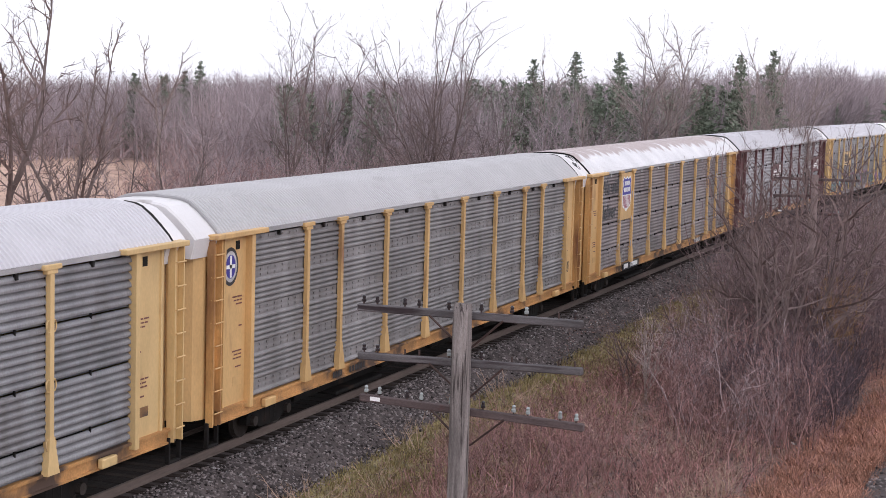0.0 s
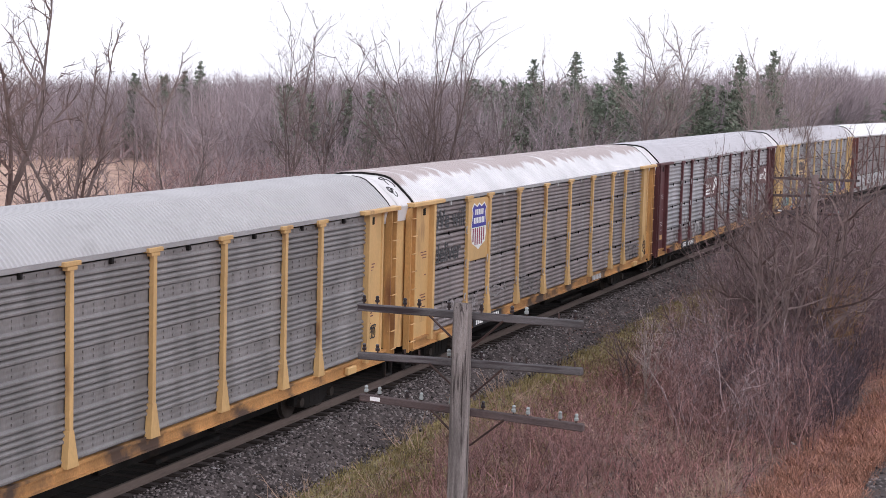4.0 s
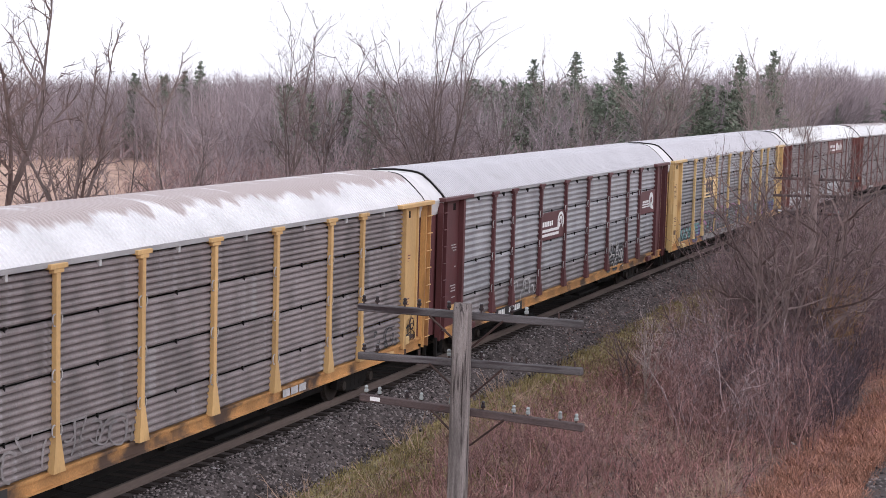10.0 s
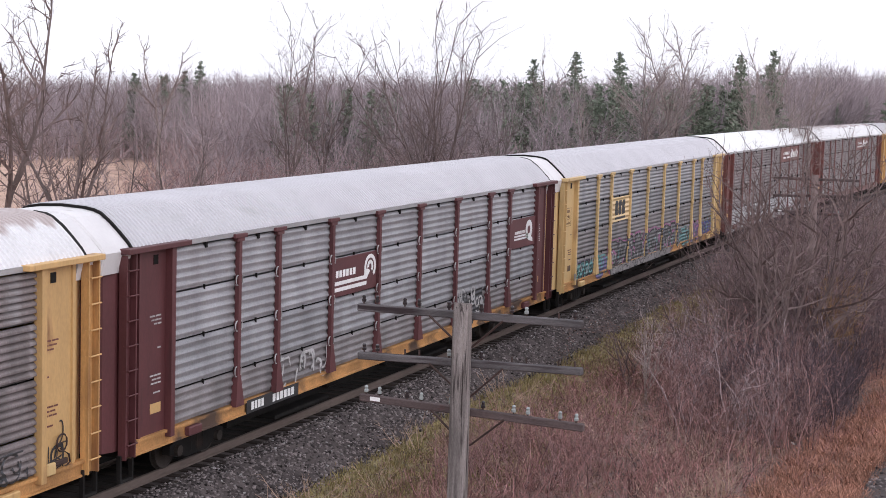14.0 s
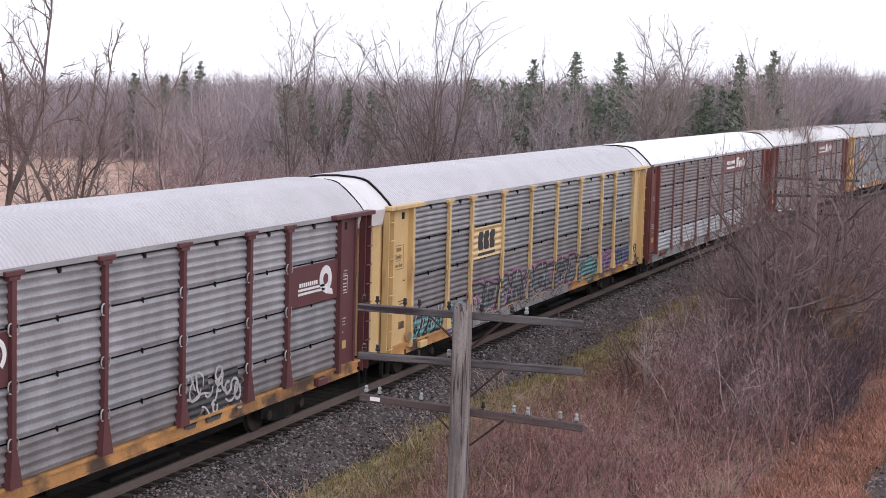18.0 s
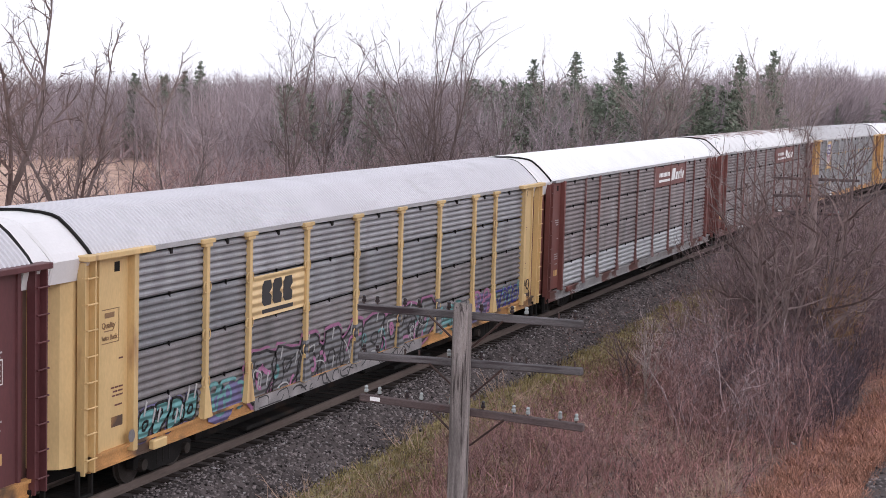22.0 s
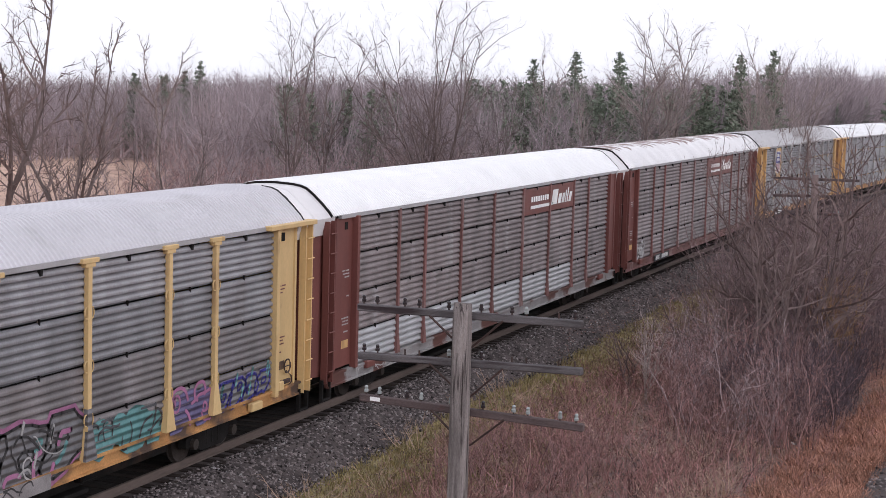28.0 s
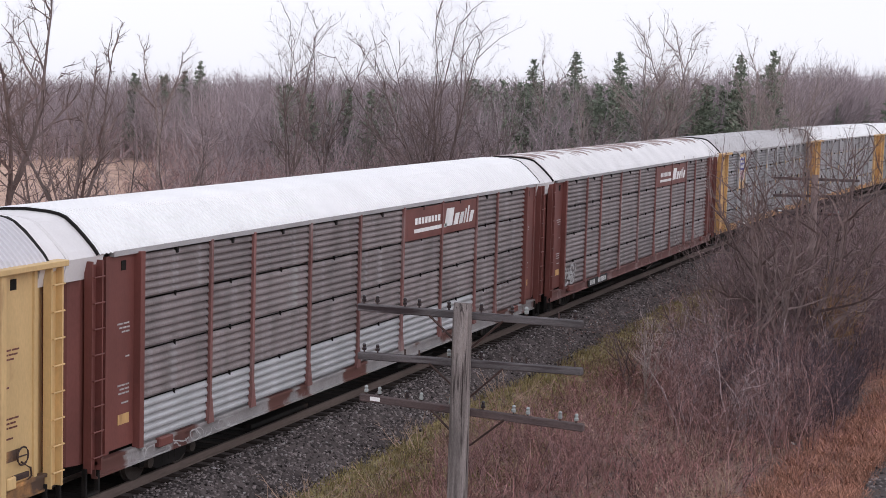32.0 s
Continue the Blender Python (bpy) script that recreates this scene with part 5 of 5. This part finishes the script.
bare = "tall leafless deciduous tree behind the train"
for k, (b, d, h, r, leaders, lean, bole, bark) in enumerate((
        (35.63, 58, 13.4, 0.16, 3, 0.5, 0.3, "bark_dark"), (33.37, 62, 10.9, 0.13, 3, 0.32, 0.34, "bark_dark"), (34.2, 66, 9.8, 0.1, 2, 0.3, 0.2, "bark_dark"), (32.4, 66, 7.5, 0.08, 3, 0.4, 0.15, "bark"), (30.67, 105, 11.9, 0.12, 2, 0.16, 0.45, "bark_pale"),
        (29.9, 84, 7.5, 0.09, 4, 0.4, 0.12, "bark"), (26.15, 95, 12.5, 0.11, 4, 0.42, 0.22, "bark_dark"), (25.05, 100, 12.7, 0.1, 3, 0.4, 0.25, "bark_dark"), (21.3, 95, 13.2, 0.13, 7, 0.55, 0.06, "bark_dark"), (21.0, 96, 12.4, 0.12, 5, 0.35, 0.08, "bark_dark"), (23.3, 88, 8.2, 0.09, 4, 0.4, 0.1, "bark"),
        (17.43, 135, 12.4, 0.1, 2, 0.2, 0.35, "bark_pale"), (14.0, 112, 14.2, 0.13, 4, 0.28, 0.3, "bark_pale"), (12.8, 118, 15.2, 0.13, 3, 0.24, 0.35, "bark_pale"), (13.4, 122, 12.2, 0.11, 3, 0.3, 0.3, "bark_pale"),
        (10.2, 104, 10.9, 0.1, 3, 0.25, 0.3, "bark_pale"), (9.76, 106, 11.6, 0.1, 3, 0.25, 0.3, "bark_pale"), (9.1, 108, 11.8, 0.1, 4, 0.28, 0.25, "bark_pale"), (8.4, 110, 11.8, 0.1, 3, 0.28, 0.25, "bark_pale"), (16.1, 116, 9.6, 0.1, 3, 0.3, 0.3, "bark_pale"), (19.2, 110, 9.0, 0.1, 4, 0.35, 0.2, "bark"))):
    tree(tree_meshes(300 + k, h, r, leaders, lean, bole, FORK), *polar(b, d), b * 77 % 360, 1.0, bark, bare)
near_tree = "leafless spreading sapling in the brush beside the track"
for k, (b, d, h, leaders, r) in enumerate(((9.05, 50, 8.0, 5, 0.12), (8.35, 54, 8.3, 5, 0.1), (10.0, 49, 6.8, 4, 0.09), (7.3, 57, 8.0, 5, 0.09), (11.0, 51, 5.2, 4, 0.07), (6.6, 62, 7.4, 4, 0.08), (9.5, 57, 6.8, 4, 0.08), (12.2, 54, 4.0, 3, 0.06), (7.9, 51, 5.6, 4, 0.07), (14.2, 50, 2.9, 3, 0.05))):
    tree(tree_meshes(340 + k, h, r * (1.25 if h > 6.7 else 1.0), leaders, 0.55 if h > 6.7 else 0.8, 0.1, SPREAD), *polar(b, d), b * 131 % 360, 1.0, "sapling_bark", near_tree, "sapling")

rng = random.Random(7)
thick = [bush(s, 13, 2.9, 0.85, 0.011, THICK, 0.2, 2) for s in range(31, 38)]
shrub = [bush(s, 4, 5.2, 0.9, 0.036, SHRUB, 0.25) for s in range(41, 47)]
weeds = [bush(s, 12, 1.05, 0.45, 0.011, WEED, 0.4, 2) for s in range(51, 57)]
scrub = [bush(s, 5, 4.6, 1.1, 0.03, SCRUB, 0.22, 2) for s in range(141, 147)]
far_tree = [canopy(s, 9.6, 0.085, 2 + s % 3, 0.34) for s in range(61, 69)]
far_shrub = [bush(s, 3, 4.6, 1.1, 0.045, ((4, 7, 0.15, 0.26, 0.5, 28, 62, 0.25, 0.05), (2, 3, 0.15, 0.4, 0.75, 28, 62, 0.3, 0.1), (1, 0, 0, 0, 0, 0, 0, 0.2, 0.05)), 0.3, 2) for s in range(71, 76)]


def spots(n, x0, x1, y0, y1, keep=lambda x, y: True):
    out = []
    while len(out) < n:
        x, y = rng.uniform(x0, x1), rng.uniform(y0, y1)
        if keep(x, y):
            out.append((x, y))
    return out


def planted(kinds, places, lo, hi):
    return [(rng.randrange(len(kinds)), x, y, ground_z(x, y), rng.uniform(0, 6.28), *(rng.uniform(lo, hi),) * 2) for x, y in places]


def clear(x, y):
    return abs(y - on_track(x)[1]) > 5.2


def brush_edge(x, y):
    """True within the thicket, whose edge draws away from the track towards the bridge."""
    return clear(x, y) and y < 13.9 - max(0, 56 - x) * 0.34


stuff("brush", *scattered(thick, planted(thick, spots(75, 44, 78, 5.6, 9.4), 0.65, 0.95)), M["twig_dark"], "dense dark purplish thicket", "bushes")
stuff("brush", *scattered(thick, [(k, *polar(b, d), -0.9, k, 0.55, 1.22) for k, b, d in ((0, 7.25, 51.5), (1, 7.4, 52), (2, 7.1, 52.2), (3, 7.3, 53))]), M["bush_yellow"], "yellowish bush in the thicket", "bushes")
for n, kinds, mat_name, lo, hi, x1, label in ((95, thick, "twig_red", 0.7, 1.1, 95, "dense leafless reddish-brown thicket beside the track"), (95, thick, "twig_grey", 0.7, 1.2, 120, "dense leafless grey-brown thicket beside the track"),
                                              (14, shrub, "twig_pale", 0.28, 0.42, 80, "pale leafless shrubs standing out of the thicket")):
    stuff("brush", *scattered(kinds, planted(kinds, spots(n, 39, x1, 5.9, 14.0, brush_edge), lo, hi)), M[mat_name], label, "bushes")
stuff("brush", *scattered(thick, planted(thick, spots(70, 42, 50.5, 6.0, 10.0), 0.55, 0.85)), M["twig_red"], "reddish-brown thicket round the foot of the saplings", "bushes")
stuff("brush", *scattered(thick, planted(thick, spots(40, 43, 51, 5.8, 8.6), 0.6, 0.9)), M["twig_dark"], "dark purplish thicket round the foot of the saplings", "bushes")
pale_shrub = tree(tree_meshes(360, 2.3, 0.05, 5, 0.85, 0.06, SPREAD), 47.6, 11.5, 40, 1.0, "twig_pale", "pale bleached leafless shrub standing out of the brush", "shrub")
tagged(pale_shrub, category="shrub", group="bleached shrubs")
stuff("brush", *scattered(shrub, planted(shrub, spots(26, 32.8, 37, 9.6, 13.4), 0.3, 0.46)), M["twig_red"], "thin reddish leafless stems round the telegraph pole", "bushes")
stuff("brush", *scattered(thick, planted(thick, spots(60, 43, 62, 5.4, 8.2), 0.45, 0.75)), M["twig_dark"], "low dark thicket at the edge of the orange grass", "bushes")
thicket = [p for p in (polar(rng.uniform(5.6, 10.8), rng.uniform(53, 82)) for _ in range(110)) if p[1] < 13.2]
stuff("brush", *scattered(thick, planted(thick, thicket, 1.15, 1.5)), M["twig_brown"], "tall dense purplish-brown thicket hiding the track", "bushes")
far_edge = [p for p in (polar(rng.uniform(5.4, 8.6), rng.uniform(66, 92)) for _ in range(40)) if p[1] < 12.6]
stuff("brush", *scattered(thick, planted(thick, far_edge, 1.2, 1.55)), M["twig_brown"], "tall purplish-brown thicket farther along the track", "bushes")
stuff("brush", *scattered(scrub, planted(scrub, thicket[::6], 0.5, 0.75)), M["twig_red"], "reddish leafless shrubs in the tall thicket", "bushes")
stuff("weeds", *scattered(weeds, planted(weeds, spots(430, 24, 62, 6.4, 13.6), 0.7, 1.3)), M["weed"], "dead red-brown weeds among the brush", "weeds")
stuff("weeds", *scattered(weeds, planted(weeds, spots(90, 24, 60, 6.4, 15.2), 0.6, 1.2)), M["seed"], "dead pale weed stalks among the brush", "weeds")


def open_field(x, y):
    """True where the pale field lies."""
    return y - 0.57 * x > 4


stuff("brush_behind_train", *scattered(scrub, planted(scrub, spots(150, 42, 105, 25, 60, lambda x, y: not open_field(x, y)), 0.6, 1.05)), M["twig_red"], "leafless reddish saplings and scrub behind the train", "bushes")
stuff("brush_behind_train", *scattered(scrub, planted(scrub, spots(110, 42, 110, 25, 60, lambda x, y: not open_field(x, y)), 0.7, 1.2)), M["twig_grey"], "leafless grey saplings and scrub behind the train", "bushes")
stuff("brush_behind_train", *scattered(scrub, planted(scrub, spots(40, 44, 105, 25, 58, lambda x, y: not open_field(x, y)), 0.7, 1.1)), M["twig_pale"], "pale leafless saplings behind the train", "bushes")
stuff("brush_behind_train", *scattered(scrub, planted(scrub, spots(34, 40, 80, 27, 56, open_field), 0.7, 1.15)), M["twig_grey"], "scattered leafless saplings before a pale field", "bushes")


def wood_spots(n, lo, hi, near, deep, field_near):
    """Places beyond the track between two bearings, from near to near + deep metres off, further off beyond the field."""
    out = []
    for _ in range(n):
        b = rng.uniform(lo, hi)
        k = min(1, max(0, (b - 29) / 2))
        x, y = polar(b, near + (field_near - near) * k + deep * rng.random() ** 1.2)
        while y < on_track(x)[1] + 7:
            x, y = x * 1.12, y * 1.12
        if x < 330:
            out.append((x, y))
    return out


def wood(kinds, n, lo, hi, near, deep, field_near, s0, s1):
    """Planted places whose growth gets taller towards the track's far end."""
    out = []
    for k, x, y, z, turn, w, h in planted(kinds, wood_spots(n, lo, hi, near, deep, field_near), s0, s1):
        b = math.degrees(math.atan2(y, x))
        f = 1.0 + max(0, 20 - b) * 0.010 - max(0, b - 26) * 0.012
        out.append((k, x, y, z, turn, w * f, h * f))
    return out


stuff("far_woods", *scattered(far_tree, wood(far_tree, 780, 4.5, 39, 122, 75, 168, 0.7, 0.98) + wood(far_tree, 420, 4.0, 9.6, 116, 60, 168, 0.85, 1.06) + wood(far_tree, 260, 19, 39, 120, 60, 168, 0.75, 1.0)), M["twig_far"], "distant leafless grey-brown woods", "woods")
stuff("far_undergrowth", *scattered(far_shrub, wood(far_shrub, 560, 4.5, 38, 92, 70, 163, 0.7, 1.3)), M["far_red"], "distant leafless reddish undergrowth before the woods", "undergrowth")
stuff("far_undergrowth", *scattered(far_shrub, wood(far_shrub, 480, 4.5, 38, 100, 80, 163, 0.7, 1.5)), M["twig_far"], "distant leafless grey undergrowth before the woods", "undergrowth")


haze = [canopy(s, 9.7, 0.15, 4, 0.45) for s in range(111, 116)]
belt = [canopy(s, 9.8, 0.09, 3 + s % 3, 0.42) for s in range(101, 107)]
stuff("far_woods", *scattered(belt, wood(belt, 400, 3, 40, 180, 60, 205, 0.75, 0.98) + wood(belt, 240, 4, 15, 150, 60, 205, 0.92, 1.08) + wood(belt, 200, 3, 40, 235, 110, 245, 0.85, 1.1) + wood(haze, 520, 3, 40, 225, 70, 235, 0.86, 1.04) + wood(haze, 150, 14, 24, 190, 50, 235, 0.86, 1.0)), M["twig_far"], "farthest leafless woods along the horizon", "woods")


def conifer(seed, height, width, tiers, fans, clumps):
    """A pine: a thin stem and uneven, rising boughs set with needle clumps."""
    r, wood_of, leaf = random.Random(seed), Bark(), Bark(2)
    wood_of.limb([Vector((0, 0, -0.3)), Vector((0, 0, height * 0.5)), Vector((0, 0, height))], [0.13, 0.08, 0.02])
    for i in range(tiers):
        z = height * (0.05 + 0.94 * i / tiers)
        f = (1 - z / height) * r.uniform(0.7, 1.25)
        for _ in range(fans):
            a, ln = r.uniform(0, 6.28), width * (max(f, 0.0) ** 0.85) * r.uniform(0.5, 1.15) + 0.05
            rise = r.uniform(-0.05, 0.5)
            p = Vector((0, 0, z + r.uniform(-0.35, 0.35)))
            tip = p + Vector((math.cos(a) * ln, math.sin(a) * ln, rise * ln))
            for k in range(clumps):
                q = p.lerp(tip, 0.15 + 0.9 * k / clumps) + Vector((r.gauss(0, 0.09), r.gauss(0, 0.09), r.gauss(0, 0.07)))
                e = Vector((math.cos(a) + r.gauss(0, 0.7), math.sin(a) + r.gauss(0, 0.7), r.gauss(0.35, 0.45))).normalized() * r.uniform(0.2, 0.42) * (0.5 + 0.6 * min(1, 2.5 * f))
                g = 0.7 if clumps > 6 else 1.25
                leaf.limb([q - e * (0.4 * g), q + e * (0.6 * g)], [r.uniform(0.05, 0.11) * g, 0.03])
    return wood_of, leaf


pines = [conifer(s, 11, w, 30, 7, 12) for s, w in ((81, 3.1), (82, 3.6), (83, 2.8))]
low_pines = [conifer(s, 10, w, 17, 7, 5)[1].arrays() for s, w in ((86, 2.5), (87, 3.0), (88, 2.3), (89, 2.8))]
places = []
for lo, hi, n, d, s0, s1 in ((12.4, 20.2, 130, 142, 0.72, 0.95), (13.0, 19.5, 30, 124, 0.55, 0.8), (9.6, 12.4, 46, 114, 0.6, 0.98), (29.2, 31.5, 6, 168, 0.8, 0.92), (22.4, 26.6, 44, 122, 0.6, 0.86), (5, 8, 5, 150, 0.8, 0.95)):
    places += planted(low_pines, [polar(rng.uniform(lo, hi), d + rng.uniform(0, 35)) for _ in range(n)], s0, s1)
stuff("far_pines", *scattered(low_pines, places), M["needles"], "dark green pines among the distant leafless woods", "pines")
pine_meshes = [(quads_mesh("trunk", *w.arrays()), quads_mesh("needles", *n.arrays())) for w, n in pines]
for b, d, s, k in ((29.24, 172, 0.94, 1), (29.75, 174, 0.84, 2), (16.42, 150, 1.1, 0), (17.85, 150, 1.02, 2), (14.92, 148, 1.09, 1), (10.84, 130, 1.1, 0), (9.77, 130, 1.11, 2)):
    x, y = polar(b, d)
    t = tagged(new("pine_tree"), "tall dark green pine rising over the leafless woods", "tree", "tall pines")
    t.matrix_basis = pose(x, y, ground_z(x, y), 0, 0, b * 40) @ Matrix.Diagonal((s, s, s, 1))
    part("trunk", pine_meshes[k][0], M["bark_dark"], t)
    part("crown", pine_meshes[k][1], M["needles"], t)

# ---- grass ----
tufts = [tuft(s, 26, 0.27, 0.32, 0.011) for s in range(91, 96)]
mown = [tuft(s, 28, 0.18, 0.28, 0.009) for s in range(191, 196)]
low = [tuft(s, 26, 0.16, 0.32, 0.01) for s in range(96, 100)]
stuff("orange_grass", *scattered(mown, planted(mown, spots(1150, 32, 75, 3.9, 7.0, lambda x, y: y < max(4.7, 6.5 - 0.11 * (x - 36))), 0.7, 1.4)), M["grass_orange"], "orange-brown dry grass beside a gravel bed", "grass")
stuff("tan_grass", *scattered(tufts, planted(tufts, spots(1000, 25, 70, 6.3, 14.8), 0.5, 1.1)), M["grass_tan"], "dead tan grass among weeds", "grass")
stuff("green_grass", *scattered(low, planted(low, spots(1500, 27, 74, 11.6, 15.7, lambda x, y: y > 12.8 or x < 46), 0.6, 1.3)), M["grass_green"], "yellow-green grass strip along the ballast", "grass")


def leaf_clumps(seed, n, x0, x1, y0, y1, tall, size, each):
    """Curled dead leaves and seed heads in clumps: small bent quads."""
    r, v, q = random.Random(seed), [], []
    for _ in range(n):
        x, y = r.uniform(x0, x1), r.uniform(y0, y1)
        top = tall * (1.0 if x < 46 else 2.0)
        c0 = Vector((x, y, ground_z(x, y) + 0.06 + top * r.random() ** 1.6))
        spread = r.uniform(0.05, 0.16)
        for _ in range(r.randrange(each // 2, each)):
            p = c0 + Vector((r.gauss(0, spread), r.gauss(0, spread), abs(r.gauss(0, spread * 1.3))))
            a = Vector((r.gauss(0, 1), r.gauss(0, 1), r.gauss(0, 1))).normalized() * (size * r.uniform(0.5, 1.3))
            c = a.orthogonal().normalized() * (size * r.uniform(0.35, 0.8))
            b = len(v)
            v += [p - a, p + c - a * 0.1, p + a, p - c + a * 0.2]
            q.append((b, b + 1, b + 2, b + 3))
    return np.array([tuple(p) for p in v], np.float32), np.array(q, np.int32)


stuff("dead_leaves", *leaf_clumps(17, 3000, 25, 75, 6.0, 14.3, 1.0, 0.026, 15), M["dead_leaf"], "curled dead leaves caught in the brush", "leaves")
stuff("dead_leaves", *leaf_clumps(18, 900, 25, 60, 6.0, 14.6, 1.0, 0.02, 14), M["twig_dark"], "blackened dead leaves caught in the brush", "leaves")
stuff("seed_heads", *leaf_clumps(19, 260, 25, 52, 6.2, 14.6, 1.1, 0.022, 12), M["seed"], "pale dry seed heads among the weeds", "seed heads")
stuff("dead_leaves", *leaf_clumps(20, 900, 33, 60, 4.0, 6.6, 0.22, 0.02, 14), M["grass_orange"], "orange-brown dead leaves in dry grass", "leaves")
stuff("weeds", *scattered(weeds, planted(weeds, spots(70, 33, 62, 4.3, 6.4), 0.3, 0.7)), M["weed"], "low dead weeds in the orange grass", "weeds")

# the neighbouring gravel bed
gb = bmesh.new()
grid = [[gb.verts.new((x, y, z)) for y, z in ((-3, -0.35), (3.0, -0.32), (3.95, -0.55), (4.5, -0.95))] for x in range(-20, 300, 10)]
for r, q in zip(grid, grid[1:]):
    for k in range(3):
        gb.faces.new((r[k], q[k], q[k + 1], r[k + 1]))
bed = new("gravel_bed", mesh_of("gravel_bed", gb))
bed.material_slots[0].link = "OBJECT"
bed.material_slots[0].material = M["ballast"]
tagged(bed, "grey gravel bed beside the brush", "gravel", kind="structure")


# ---- ties and loose stones ----
def ties():
    me = mesh_of("tie", box(bmesh.new(), -0.115, 0.115, -1.3, 1.3, -0.19, 0, 0.012))
    track = [o for o in scene.objects if o.name == "track_ballast"][0]
    r = random.Random(3)
    for i in range(150):
        x, y, z, h = on_track(22 + i * 0.52)
        part("tie", me, M["tie"], track, "", pose(x, y + r.uniform(-0.05, 0.05), z - 0.175, 0, 0, math.degrees(h) + r.uniform(-0.8, 0.8)))


ties()
pebble = bmesh.new()
bmesh.ops.create_cube(pebble, size=1.0)
stones_v = np.array([tuple(v.co) for v in pebble.verts], np.float32)
stones_q = np.array([[v.index for v in f.verts] for f in pebble.faces], np.int32)
pebble.free()
kinds = []
for s in range(8):
    g = np.random.RandomState(s)
    kinds.append((stones_v * (0.6 + 0.7 * g.rand(8, 1)) + 0.15 * g.randn(8, 3).astype(np.float32), stones_q))
places = []
for _ in range(14000):
    x, a = rng.uniform(24, 80) if rng.random() < 0.75 else rng.uniform(24, 45), rng.uniform(-3.1, -1.1)
    z = -0.225 + 0.06 * (a + 1.75) if a > -1.75 else -0.225 - 0.555 * (-1.75 - a)
    w = rng.uniform(0.025, 0.065)
    xx, yy, zz, h = on_track(x)
    places.append((rng.randrange(8), xx, yy + a, zz + max(z, -0.95), rng.uniform(0, 6.28), w, w * 0.8))
for _ in range(2200):
    x, y, w = rng.uniform(34, 62), rng.uniform(2.6, 4.3), rng.uniform(0.03, 0.075)
    z = -0.32 if y < 3.0 else -0.32 - 0.242 * (y - 3.0) if y < 3.95 else -0.55 - 0.727 * (y - 3.95)
    places.append((rng.randrange(8), x, y, z, rng.uniform(0, 6.28), w, w * 0.8))
chips = [(rng.randrange(8), x, y, z, t, w * 0.8, h * 0.8) for _, x, y, z, t, w, h in rng.sample(places, 700)]
stuff("pale_stones", *scattered(kinds, [(k, x, y, z + 0.02, t, w, h) for k, x, y, z, t, w, h in chips]), M["pale_stone"], "scattered pale stone chips on the ballast", "stones")
stuff("loose_stones", *scattered(kinds, places), M["stone"], "loose grey ballast stones", "stones")

# scraps of litter
for x, y, turn in ((42.6, 6.35, 20), (33.4, 8.75, 80)):
    scrap = bmesh.new()
    bmesh.ops.create_icosphere(scrap, subdivisions=1, radius=0.06)
    for v in scrap.verts:
        v.co = Vector((v.co.x * 1.3, v.co.y, v.co.z * 0.6)) * (1 + 0.3 * noise.noise(v.co * 30))
    litter = new("litter", mesh_of("litter", scrap))
    litter.material_slots[0].link = "OBJECT"
    litter.material_slots[0].material = M["white_paint"]
    litter.matrix_basis = pose(x, y, ground_z(x, y) + 0.03, 10, 0, turn)
    tagged(litter, "small crumpled white scrap lying in dead grass", "litter", "scraps of litter")

motions()
